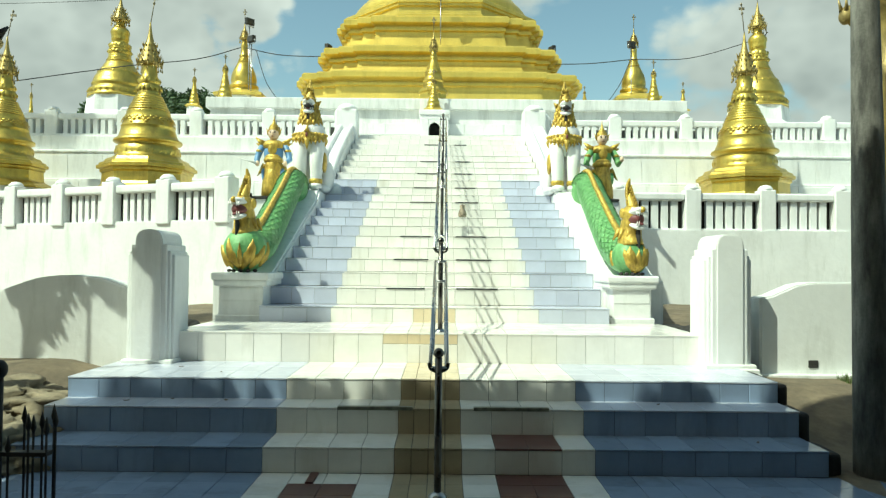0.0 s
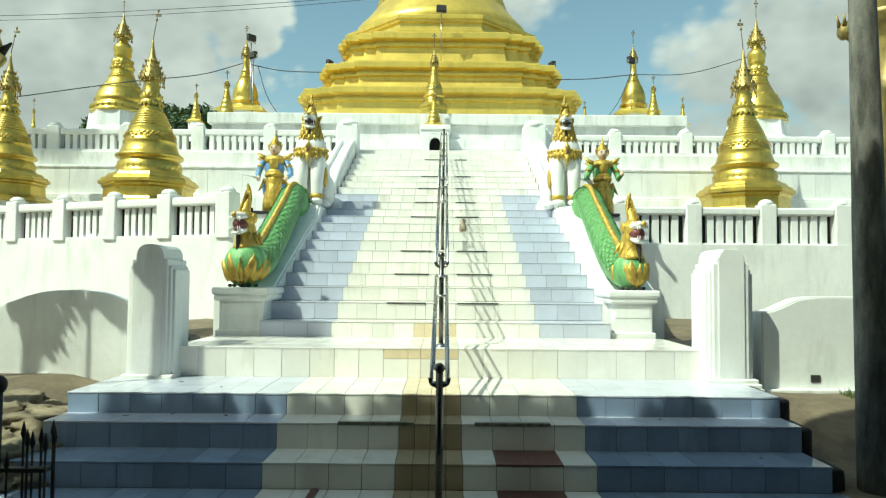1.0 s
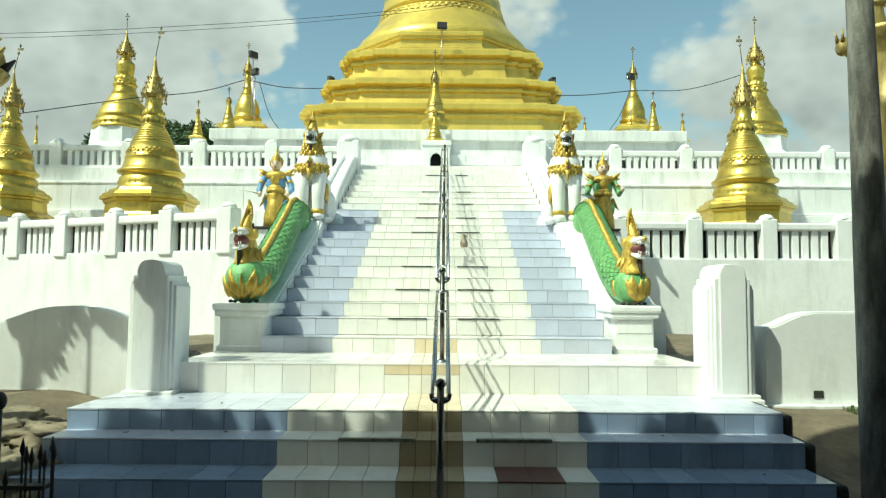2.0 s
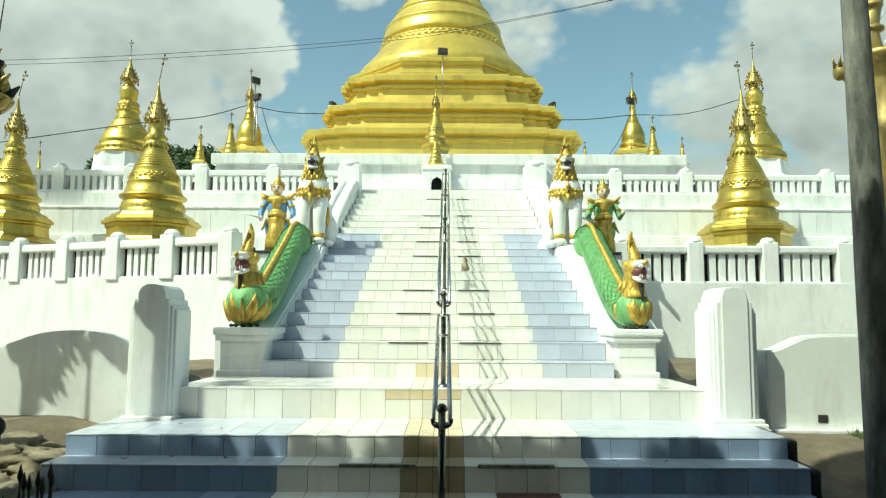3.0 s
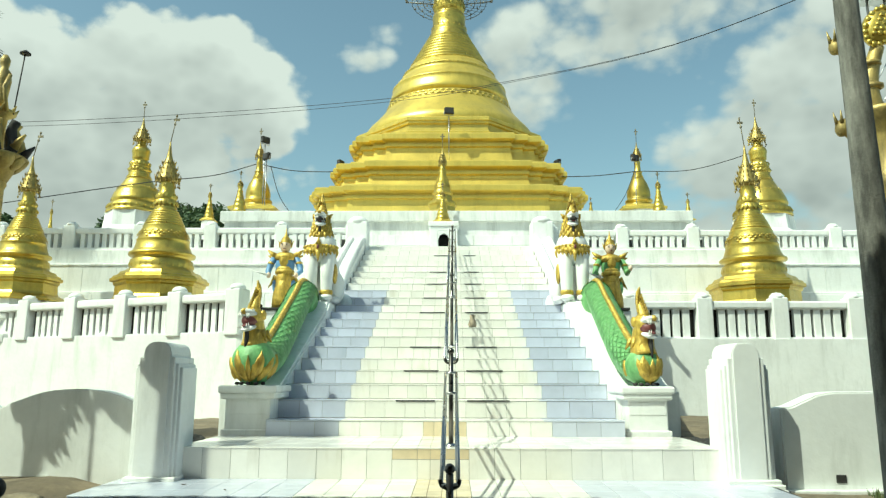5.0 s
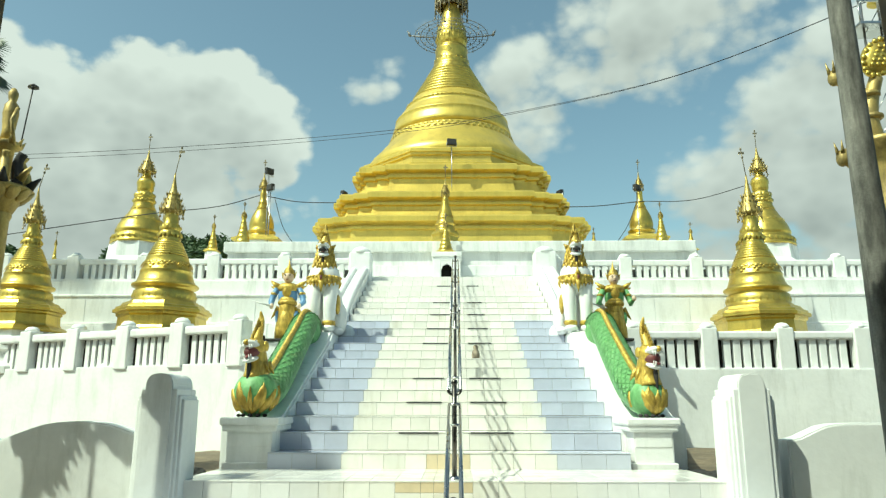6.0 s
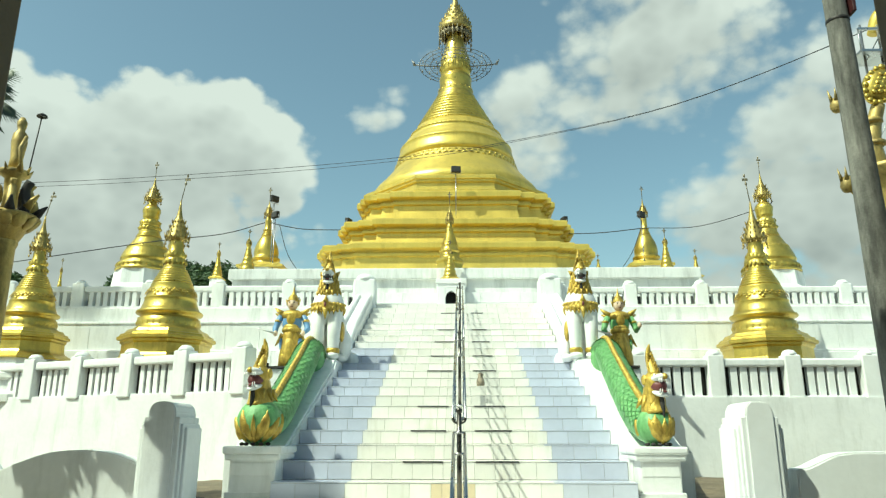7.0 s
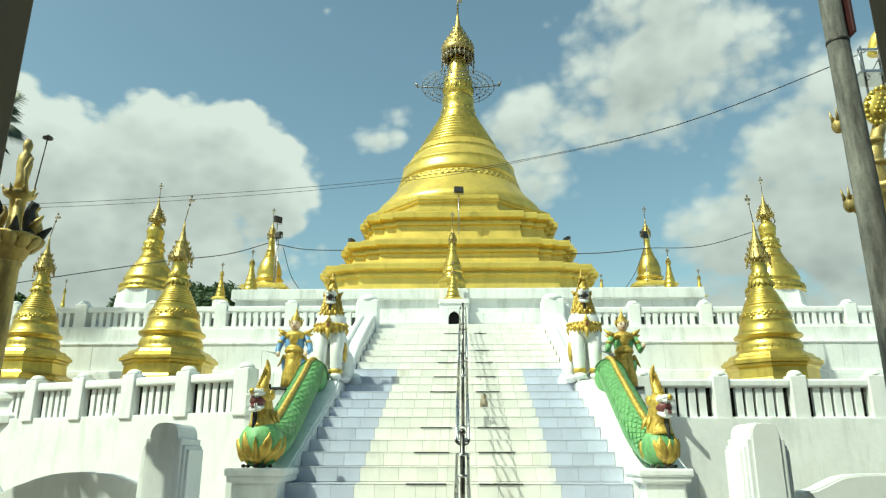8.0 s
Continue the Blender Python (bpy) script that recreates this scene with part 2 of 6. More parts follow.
def mesh_of(bm, name, mats):
    me = bpy.data.meshes.new(name)
    bmesh.ops.recalc_face_normals(bm, faces=bm.faces)
    bm.to_mesh(me)
    bm.free()
    for m in mats if isinstance(mats, (list, tuple)) else [mats]:
        me.materials.append(m)
    return me


def part(name, bm, material, parent, label=""):
    ob = new(name, mesh_of(bm, name, material))
    ob.parent = parent
    if label:
        ob["label"] = label
    return ob


def solid(name, bm, material, label, category, kind="", group=""):
    return tagged(new(name, mesh_of(bm, name, material)), label, category, group, kind)


def thing(name, m, label, category, kind="", group=""):
    ob = new(name)
    ob.matrix_basis = m if isinstance(m, Matrix) else pose(*m)
    return tagged(ob, label, category, group, kind)


def piece(name, me, m, parent):
    ob = new(name, me)
    ob.parent = parent
    ob.matrix_basis = m
    return ob


# plan
D1, D2, D3, D4, D5 = 4.56, 4.94, 5.25, 6.125, 7.27
Z1, Z2, Z3, Z4 = 0.16, 0.335, 0.485, 0.738
TREAD = 0.40
NOSES = [0.893, 1.079, 1.239, 1.396, 1.545, 1.704, 1.857, 2.003, 2.152, 2.292, 2.44, 2.602, 2.769, 2.936, 3.10, 3.265, 3.437, 3.605, 3.782, 3.957, 4.113]
SL, SR = -1.87, 1.70          # main stair sides
TERR1, TERR2, TOP = 1.96, 4.11, 5.20


# ground
def height(x, y):
    def step(a, b, v):
        s = min(max((v - a) / (b - a), 0), 1)
        return s * s * (3 - 2 * s)
    h = 0.42 * step(4.5, 6.0, y) + 0.30 * step(6.4, 9.5, y)
    if x < -2.8 and y < 6.3:
        h += 0.10 * step(2.8, 3.4, -x) * step(3.6, 5.0, y)
    h += 0.05 * noise.noise(Vector((x * 1.7, y * 1.7, 0))) * (1 if 4 < y < 12 and abs(x) > 2.6 else 0.15)
    return h - 0.02


def build_ground():
    xs = [-900, -300, -100, -40, -20, -12] + [-10 + 0.2 * i for i in range(101)] + [12, 20, 40, 100, 300, 900]
    ys = [-900, -300, -100, -30, -10, -3, 0, 2] + [3 + 0.2 * i for i in range(46)] + [14, 20, 40, 100, 300, 1500]
    bm = bmesh.new()
    g = [[bm.verts.new((x, y, height(x, y))) for x in xs] for y in ys]
    for j in range(len(ys) - 1):
        for i in range(len(xs) - 1):
            bm.faces.new((g[j][i], g[j][i + 1], g[j + 1][i + 1], g[j + 1][i])).smooth = True
    solid("ground", bm, EARTH, "bare brown earth and rock around the stairs", "ground", "structure")


build_ground()


# terraces: stepped masses behind the balustrades
def build_terraces():
    bm = bmesh.new()
    prism(bm, [(-3.25, 10.68), (-9.65, 13.29), (-30, 21), (-30, 30), (-2.0, 30), (-2.0, 10.68)], "z", -0.1, TERR1)
    solid("terrace_wall_left", bm, WHITE, "whitewashed lower retaining wall with hairline cracks", "retaining wall", "structure")
    bm = bmesh.new()
    prism(bm, [(1.75, 12.06), (14, 12.06), (30, 12.2), (30, 30), (1.75, 30)], "z", -0.1, TERR1)
    solid("terrace_wall_right", bm, WHITE, "whitewashed lower retaining wall with grey stains", "retaining wall", "structure")
    for name, x0, x1 in (("terrace_step_left", -30, -2.0), ("terrace_step_right", 1.75, 30)):
        bm = bmesh.new()
        for y, z0, z1 in ((14.45, TERR1 - 0.02, 2.55), (14.6, 2.5, 3.05), (14.72, 3.0, 3.62), (14.69, 3.6, 3.66), (14.95, 3.6, 4.0)):
            box(bm, x0, x1, y, 30, z0, z1, 0.02)
        box(bm, x0, x1, 15.0, 30, 3.9, TERR2 - 0.06)
        solid(name, bm, OLD_WHITE, "stepped whitewashed terrace wall of rendered blocks", "retaining wall", "structure")
    bm = bmesh.new()
    box(bm, -2.0, 1.75, 15.6, 30, 3.0, TERR2)
    solid("terrace_step_middle", bm, OLD_WHITE, "whitewashed landing above the stairs", "landing", "structure")
    bm = bmesh.new()
    box(bm, -5.5, 5.6, 16.5, 27, 3.9, 4.62, 0.015)
    box(bm, -5.47, 5.57, 16.55, 27, 4.6, 4.95, 0.015)
    box(bm, -5.55, 5.65, 16.45, 27, 4.94, TOP, 0.02)
    solid("platform_wall", bm, OLD_WHITE, "weathered whitewashed platform under the gilded stupa", "platform wall", "structure")


build_terraces()

# dark backings standing in for the shade behind the balustrade slots
SLOT_BLACK = mat("slot_shade_black", (0.022, 0.019, 0.015), 0.95, vary=0.35, size=4, grain=20, bump=0.8)
SLOT_GREY = mat("slot_shade_grey", (0.20, 0.195, 0.18), 0.95, vary=0.3, size=4, grain=20, bump=0.6)
for nm, outline in (("slot_backing_left", [(-3.3, 10.835), (-9.7, 13.445), (-9.5, 14.0), (-3.1, 11.5)]), ("slot_backing_right", [(3.0, 12.28), (14, 12.30), (14, 12.9), (3.0, 12.9)]),
                    ("slot_backing_upper_left", [(-12, 15.33), (-2.3, 15.33), (-2.3, 15.8), (-12, 15.8)]), ("slot_backing_upper_right", [(2.2, 15.38), (12, 15.38), (12, 15.8), (2.2, 15.8)])):
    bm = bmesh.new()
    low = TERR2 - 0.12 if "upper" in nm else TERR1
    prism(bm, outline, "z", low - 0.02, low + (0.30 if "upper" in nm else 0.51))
    solid(nm, bm, SLOT_GREY if "upper" in nm else SLOT_BLACK, "dark backing standing in for shade behind the balustrade", "planting bed", "structure")


# stairs
def stair_body(name, outline, x0, x1, label, joint=None):
    bm = bmesh.new()
    prism(bm, outline, "x", x0, x1)
    return solid(name, bm, joint or GROUT, label, "stairs", "structure")


LOWER = stair_body("lower_steps", [(D1, -0.1), (D1, Z1), (D2, Z1), (D2, Z2), (D3, Z2), (D3, Z3), (D4 + 0.4, Z3), (D4 + 0.4, -0.1)], -2.745, 2.465, "wide tiled lower steps in blue, cream and tan bands", GROUT_DARK)
LANDING = stair_body("landing_step", [(D4, 0.2), (D4, Z4), (D5 + 0.4, Z4), (D5 + 0.4, 0.2)], -2.335, 2.23, "cream tiled landing below the main flight")
side = []
for i, z in enumerate(NOSES):
    y = D5 + TREAD * i
    side += [(y, NOSES[i - 1] if i else Z4), (y, z)]
FLIGHT = stair_body("main_stairs", [(D5, 0.3)] + side + [(15.7, NOSES[-1]), (15.7, 0.3)], SL, SR, "long steep stair flight tiled cream with blue edges")
PLAZA_BM = bmesh.new()
box(PLAZA_BM, -2.9, 2.75, -1.5, D1, -0.15, -0.004)
PLAZA = solid("plaza_floor", PLAZA_BM, GROUT_DARK, "tiled approach floor in blue, cream and red", "floor", "structure")

TILES = {}


def tile(w, h, material, parent, m, tag="tile"):
    """One glazed tile, w by h, facing -y in its own frame, 6 mm proud."""
    key = (round(w, 3), round(h, 3), material.name)
    if key not in TILES:
        bm = bmesh.new()
        box(bm, -w / 2 + 0.0016, w / 2 - 0.0016, -0.007, 0.004, -h / 2 + 0.0016, h / 2 - 0.0016)
        bmesh.ops.bevel(bm, geom=[e for e in bm.edges if all(v.co.y < 0 for v in e.verts)], offset=0.002, segments=1, affect="EDGES")
        TILES[key] = mesh_of(bm, "tile", material)
    return piece(tag, TILES[key], m, parent)


def bands(x, red=False):
    if x < -1.14 or x > 0.98:
        return TILE_DEEP_SHADED
    if -0.30 < x < 0.13:
        return TILE_TAN
    return TILE_WHITE


def columns(x0, x1, w):
    """Tile columns between the sides, cut at the colour bands."""
    cuts = [c for c in (-1.14, -0.30, 0.13, 0.98) if x0 < c < x1]
    edges = [x0] + cuts + [x1]
    for a, b in zip(edges, edges[1:]):
        n = max(1, round((b - a) / (w * (0.5 if a == -0.30 else 1.0))))
        for i in range(n):
            yield a + (b - a) * i / n, a + (b - a) * (i + 1) / n


def tile_riser(parent, y, z0, z1, x0, x1, w, pick=bands):
    for a, b in columns(x0, x1, w):
        tile(b - a, z1 - z0 - 0.007, pick((a + b) / 2), parent, pose((a + b) / 2, y, (z0 + z1) / 2 - 0.0025))


def tile_tread(parent, z, y0, y1, x0, x1, w, d, pick=bands):
    n = max(1, round((y1 - y0) / d))
    for j in range(n):
        ya, yb = y0 + (y1 - y0) * j / n, y0 + (y1 - y0) * (j + 1) / n
        for a, b in columns(x0, x1, w):
            tile(b - a, yb - ya, pick((a + b) / 2), parent, pose((a + b) / 2, (ya + yb) / 2, z, -90))


# painted statue materials
GREEN = mat("green_scale_paint", (0.20, 0.43, 0.17), 0.5, vary=0.2, size=9, grain=40, bump=0.4, stain=(0.05, 0.19, 0.04), stain_at=0.55, streak=5.0)
GOLD_PAINT = mat("statue_gold_paint", (0.58, 0.41, 0.08), 0.42, metal=0.4, vary=0.25, size=14, grain=60, bump=0.6, stain=(0.22, 0.13, 0.03), stain_at=0.56, streak=9.0)
STATUE_WHITE = mat("statue_white_paint", (0.80, 0.80, 0.78), 0.6, vary=0.06, size=4, bump=0.2, stain=(0.55, 0.55, 0.52), stain_at=0.68)
MOUTH = mat("dark_mouth_paint", (0.16, 0.045, 0.045), 0.5, vary=0.2)
BLUE = mat("blue_robe_paint", (0.13, 0.27, 0.48), 0.5, vary=0.15, size=8, bump=0.2)
SKIN = mat("pale_face_paint", (0.72, 0.55, 0.40), 0.5, vary=0.06, bump=0.1)
STATUE = [GREEN, GOLD_PAINT, STATUE_WHITE, MOUTH, BLUE, SKIN, BLACK_STONE]


def scales(bm, path, rad, m=0):
    """Rows of raised scales over the body."""
    n = 9
    for i in range(3, len(path) - 4):
        d = (path[i + 1] - path[i]).normalized()
        up = Vector((1, 0, 0)).cross(d).normalized()
        for k in range(n):
            a = math.pi * (k + 0.5 * (i % 2)) / n
            if abs(a - math.pi / 2) < 0.16:
                continue
            o = Vector((1, 0, 0)) * math.cos(a) + up * math.sin(a)
            c = path[i] + o * rad[i] * 1.0
            tip = c - d * 0.095 + o * 0.010
            s = d.cross(o).normalized() * rad[i] * 0.17
            vs = [bm.verts.new(p) for p in (c + d * 0.06 - o * 0.006, c + s + o * 0.003, tip, c - s + o * 0.003)]
            f = bm.faces.new(vs)
            f.material_index = m


def flame(bm, c, r, a0, e0, a1, e1, wide, bend=0.0):
    """A pointed gilt leaf in low relief on an ellipsoid, from one bearing to another."""
    rows = []
    n = 9
    for i in range(n + 1):
        u = i / n
        az, el = a0 + (a1 - a0) * u + bend * math.sin(math.pi * u), e0 + (e1 - e0) * u
        da, de = a1 - a0 + bend * math.pi * math.cos(math.pi * u), e1 - e0
        k = math.hypot(da, de) or 1.0
        hw = wide * (math.sin(math.pi * (0.06 + 0.94 * u) ** 0.85) + 0.02) * (1 + 0.12 * math.sin(19 * u))
        row = []
        for j in range(-3, 4):
            f = j / 3
            p, q = az + f * hw * de / k, el - f * hw * da / k
            up = 1.0 + 0.10 * (1 - f * f) - (0.035 if j in (-1, 1) else 0.0)
            row.append(bm.verts.new((c[0] + r[0] * up * math.sin(p) * math.cos(q), c[1] - r[1] * up * math.cos(p) * math.cos(q), c[2] + r[2] * up * math.sin(q))))
        rows.append(row)
    for lo, hi in zip(rows, rows[1:]):
        for j in range(6):
            f = bm.faces.new((lo[j], lo[j + 1], hi[j + 1], hi[j]))
            f.material_index, f.smooth = 1, True


def naga(name, m, lean, look_aside, breast, heart, label):
    bm = bmesh.new()
    bz = breast * 1.03
    path = curve([(0, -0.01, bz), (0, 0.25, bz + 0.01), (lean * 0.1, 0.7, 0.34), (lean * 0.35, 1.3, 0.57), (lean * 0.6, 1.9, 0.82), (lean * 0.85, 2.5, 1.07), (lean, 2.95, 1.28), (lean * 0.95, 3.25, 1.30), (lean * 0.8, 3.42, 1.08), (lean * 0.7, 3.45, 0.82)], 5)
    n = len(path)
    rad = [breast * 0.82 + (0.2 - breast * 0.82) * min(1, i / 10) - 0.015 * (i / n) - (0.06 * max(0, i / n - 0.75) / 0.25) for i in range(n)]
    tube(bm, path, rad, 20, 0)
    scales(bm, path, rad)
    c, r = (0, 0, bz), (breast, breast * 0.98, breast * 1.05)
    ball(bm, c, r, 0, u=24, v=16)
    ball(bm, (lean * 0.95, 3.05, 1.20), (0.215, 0.26, 0.24), 0, (25, 0, 0), 18, 12)
    ball(bm, (lean * 0.55, 3.22, 1.02), (0.20, 0.17, 0.24), 0, u=16, v=12)
    # dark claws under the breast
    for k in range(5):
        az = -0.9 + 0.45 * k
        ball(bm, (breast * 0.75 * math.sin(az), -breast * 0.75 * math.cos(az), 0.02), (0.025, 0.03, 0.018), 6, u=10, v=6)
    # gilt breast flames
    if heart:
        turn = 0.30
        flame(bm, c, r, turn, -1.0, turn, 0.40, 0.26)
        for s in (-1, 1):
            flame(bm, c, r, turn + s * 0.04, -0.90, turn + s * 0.50, 0.62, 0.36, s * 0.18)
            flame(bm, c, r, turn + s * 0.25, -0.45, turn + s * 0.88, 0.45, 0.22, s * 0.10)
    else:
        for s in (-1, 1):
            flame(bm, c, r, s * 0.12, -0.85, s * 0.62, 0.48, 0.26, s * 0.12)
            flame(bm, c, r, s * 0.55, -0.85, s * 1.25, 0.20, 0.24, s * 0.10)
            flame(bm, c, r, s * 1.20, -0.75, s * 1.85, 0.10, 0.22)
        flame(bm, c, r, 0.0, -1.0, 0.0, 0.30, 0.13)
    for s in (-1, 1):
        flame(bm, c, r, s * 1.55, -0.45, s * 1.75, 0.35, 0.10)
    # spine ridge of gilt beads
    for i in range(4, n - 8):
        d = (path[i + 1] - path[i]).normalized()
        up = Vector((1, 0, 0)).cross(d)
        up = up if up.z > 0 else -up
        for s in range(2):
            c = path[i] + d * 0.06 * s + up * (rad[i] + 0.012)
            ball(bm, c, (0.040, 0.048, 0.035), 1, u=8, v=6)
    before = set(bm.verts)
    # neck and mane
    tube(bm, curve([(0, -0.02, 0.40), (0, 0.0, 0.52), (0, -0.02, 0.64), (0, -0.05, 0.74)], 4), [0.17, 0.165, 0.16, 0.155, 0.15, 0.145, 0.14, 0.135, 0.13, 0.13, 0.125, 0.12, 0.12], 16, 1)
    for k in range(9):
        a = radians(-140 + 35 * k)
        cone(bm, (0.12 * math.sin(a), 0.02 + 0.12 * math.cos(a), 0.60), (0.19 * math.sin(a), 0.05 + 0.18 * math.cos(a), 0.48), 0.045, 0.006, 8, 1)
    ball(bm, (0, -0.165, 0.50), (0.026, 0.035, 0.17), 6)
    # head with open jaws
    ball(bm, (0, -0.05, 0.76), (0.135, 0.14, 0.12), 1)
    ball(bm, (0, -0.15, 0.79), (0.115, 0.12, 0.045), 2, (-14, 0, 0))
    ball(bm, (0, -0.14, 0.635), (0.105, 0.115, 0.034), 2, (20, 0, 0))
    ball(bm, (0, -0.17, 0.665), (0.045, 0.09, 0.018), 3, (16, 0, 0))
    ball(bm, (0, -0.115, 0.71), (0.108, 0.105, 0.075), 3)
    for x in (-0.085, -0.05, 0.05, 0.085):
        cone(bm, (x, -0.235, 0.785), (x * 0.9, -0.24, 0.735), 0.014, 0.003, 6, 2)
        cone(bm, (x, -0.235, 0.625), (x * 0.9, -0.24, 0.68), 0.013, 0.003, 6, 2)
    ball(bm, (0, -0.24, 0.81), (0.04, 0.04, 0.035), 1)
    for s in (-1, 1):
        ball(bm, (s * 0.075, -0.15, 0.825), (0.02, 0.018, 0.016), 2)
        ball(bm, (s * 0.076, -0.164, 0.826), (0.009, 0.008, 0.009), 6)
        ball(bm, (s * 0.12, 0.0, 0.78), (0.03, 0.05, 0.06), 1)
    # jagged flame crest
    tube(bm, curve([(0, -0.07, 0.82), (0, -0.03, 0.92), (0, 0.02, 1.01), (0, 0.03, 1.10), (0, 0.0, 1.18)], 3), [0.095, 0.09, 0.08, 0.075, 0.07, 0.062, 0.055, 0.048, 0.042, 0.036, 0.03, 0.022, 0.012], 10, 1, flat=0.75)
    for k in range(6):
        z = 0.86 + 0.038 * k
        for s in (-1, 1):
            cone(bm, (s * (0.055 - 0.007 * k), -0.05 + 0.012 * k, z), (s * (0.098 - 0.012 * k), -0.04 + 0.012 * k, z + 0.06), 0.026, 0.003, 6, 1)
        cone(bm, (0, -0.11 + 0.018 * k, z), (0, -0.14 + 0.02 * k, z + 0.05), 0.024, 0.003, 6, 1)
    head = [v for v in bm.verts if v not in before]
    turn = Matrix.Translation((0, 0.0, breast * 1.72)) @ pose(0, 0, 0, 0, 0, look_aside) @ Matrix.Diagonal((0.78, 0.88, 0.93, 1)) @ Matrix.Translation((0, 0, -0.42))
    bmesh.ops.transform(bm, matrix=turn, verts=head)
    ob = solid(name, bm, STATUE, label, "statue")
    ob.matrix_basis = m
    return ob


def lion(name, m, label):
    bm = bmesh.new()
    # haunches, body, chest
    ball(bm, (0, 0.32, 0.48), (0.25, 0.36, 0.42), 2, (28, 0, 0), 18, 12)
    ball(bm, (0, 0.0, 0.84), (0.25, 0.23, 0.29), 2, u=20, v=14)
    for s in (-1, 1):
        ball(bm, (s * 0.2, 0.38, 0.27), (0.12, 0.25, 0.27), 2)
        tube(bm, curve([(s * 0.13, -0.06, 0.78), (s * 0.125, -0.13, 0.5), (s * 0.12, -0.13, 0.25), (s * 0.12, -0.13, 0.05)], 3), [0.12, 0.115, 0.11, 0.105, 0.10, 0.095, 0.09, 0.088, 0.085, 0.09], 14, 2)
        ball(bm, (s * 0.12, -0.18, 0.05), (0.10, 0.13, 0.055), 2)
        lathe(bm, [(0.096, 0.10), (0.104, 0.12), (0.104, 0.15), (0.096, 0.17)], 14, (s * 0.12, -0.13), 1)
        ball(bm, (s * 0.22, 0.05, 0.45), (0.04, 0.10, 0.16), 1)
        ball(bm, (s * 0.21, 0.15, 0.05), (0.09, 0.18, 0.06), 2)
    # gilt breast band of scrolls, diamond pendant
    lathe(bm, [(0.235, 0.735), (0.258, 0.76), (0.252, 0.80), (0.262, 0.84), (0.240, 0.875)], 24, m=1)
    for k in range(13):
        a = radians(-90 + 15 * k)
        ball(bm, (0.255 * math.sin(a), -0.255 * math.cos(a), 0.775 + 0.012 * (k % 2)), (0.034, 0.022, 0.045), 1, (0, 25 if k % 2 else -25, math.degrees(a)), 8, 6)
        ball(bm, (0.255 * math.sin(a), -0.255 * math.cos(a), 0.855), (0.026, 0.018, 0.024), 1, u=8, v=6)
        cone(bm, (0.25 * math.sin(a), -0.25 * math.cos(a), 0.745), (0.235 * math.sin(a), -0.235 * math.cos(a), 0.685), 0.024, 0.003, 6, 1)
    ball(bm, (0, -0.262, 0.82), (0.062, 0.022, 0.10), 1)
    cone(bm, (0, -0.262, 0.78), (0, -0.235, 0.60), 0.052, 0.003, 8, 1)
    cone(bm, (0, -0.262, 0.87), (0, -0.225, 1.00), 0.045, 0.003, 8, 1)
    ball(bm, (0, -0.285, 0.83), (0.020, 0.012, 0.034), 3)
    # maned neck widening to the shoulders, in rows of locks
    lathe(bm, [(0.185, 0.99), (0.175, 1.04), (0.155, 1.12), (0.135, 1.20), (0.115, 1.29)], 20, (0, -0.01), 1)
    for row, (z, r) in enumerate(((1.03, 0.185), (1.09, 0.168), (1.15, 0.152), (1.21, 0.138), (1.27, 0.122))):
        for k in range(13):
            a = 2 * math.pi * (k + 0.5 * (row % 2)) / 13
            cone(bm, (r * 0.93 * math.sin(a), -0.01 - r * 0.93 * math.cos(a), z + 0.04), (r * 1.03 * math.sin(a), -0.01 - r * 1.03 * math.cos(a), z - 0.040), 0.026, 0.010, 6, 1)
    ball(bm, (0, -0.165, 1.12), (0.022, 0.02, 0.085), 6)
    # head: brow, muzzle with open jaws
    ball(bm, (0, -0.03, 1.32), (0.118, 0.13, 0.105), 1)
    ball(bm, (0, -0.135, 1.345), (0.092, 0.125, 0.050), 2, (-14, 0, 0))
    ball(bm, (0, -0.115, 1.222), (0.088, 0.115, 0.036), 2, (18, 0, 0))
    ball(bm, (0, -0.13, 1.285), (0.082, 0.118, 0.050), 6)
    ball(bm, (0, -0.16, 1.258), (0.040, 0.07, 0.012), 3, (14, 0, 0))
    ball(bm, (0, -0.255, 1.385), (0.036, 0.03, 0.026), 1)
    for x in (-0.07, -0.04, 0.04, 0.07):
        cone(bm, (x, -0.215, 1.32), (x * 0.9, -0.225, 1.275), 0.013, 0.003, 6, 2)
        cone(bm, (x, -0.20, 1.235), (x * 0.9, -0.205, 1.27), 0.011, 0.003, 6, 2)
    for s in (-1, 1):
        ball(bm, (s * 0.06, -0.15, 1.395), (0.024, 0.018, 0.015), 1)
        ball(bm, (s * 0.06, -0.164, 1.395), (0.012, 0.008, 0.007), 6)
        ball(bm, (s * 0.06, -0.14, 1.415), (0.034, 0.03, 0.012), 1, (0, s * 18, 0))
        cone(bm, (s * 0.105, -0.02, 1.34), (s * 0.155, 0.05, 1.41), 0.045, 0.008, 8, 1)
    # flame crown
    tube(bm, curve([(0, -0.05, 1.37), (0, -0.03, 1.48), (0.0, -0.01, 1.60), (0, -0.03, 1.73)], 3), [0.10, 0.09, 0.08, 0.07, 0.058, 0.048, 0.04, 0.03, 0.02, 0.006], 12, 1)
    for k in range(4):
        for s in (-1, 1):
            cone(bm, (s * (0.072 - 0.014 * k), -0.07, 1.39 + 0.055 * k), (s * (0.078 - 0.016 * k), -0.07, 1.47 + 0.055 * k), 0.03, 0.004, 6, 1)
    # tail scroll
    tube(bm, curve([(0, 0.62, 0.2), (0.0, 0.75, 0.45), (0, 0.66, 0.7), (0, 0.55, 0.6)], 4), 0.05, 8, 2)
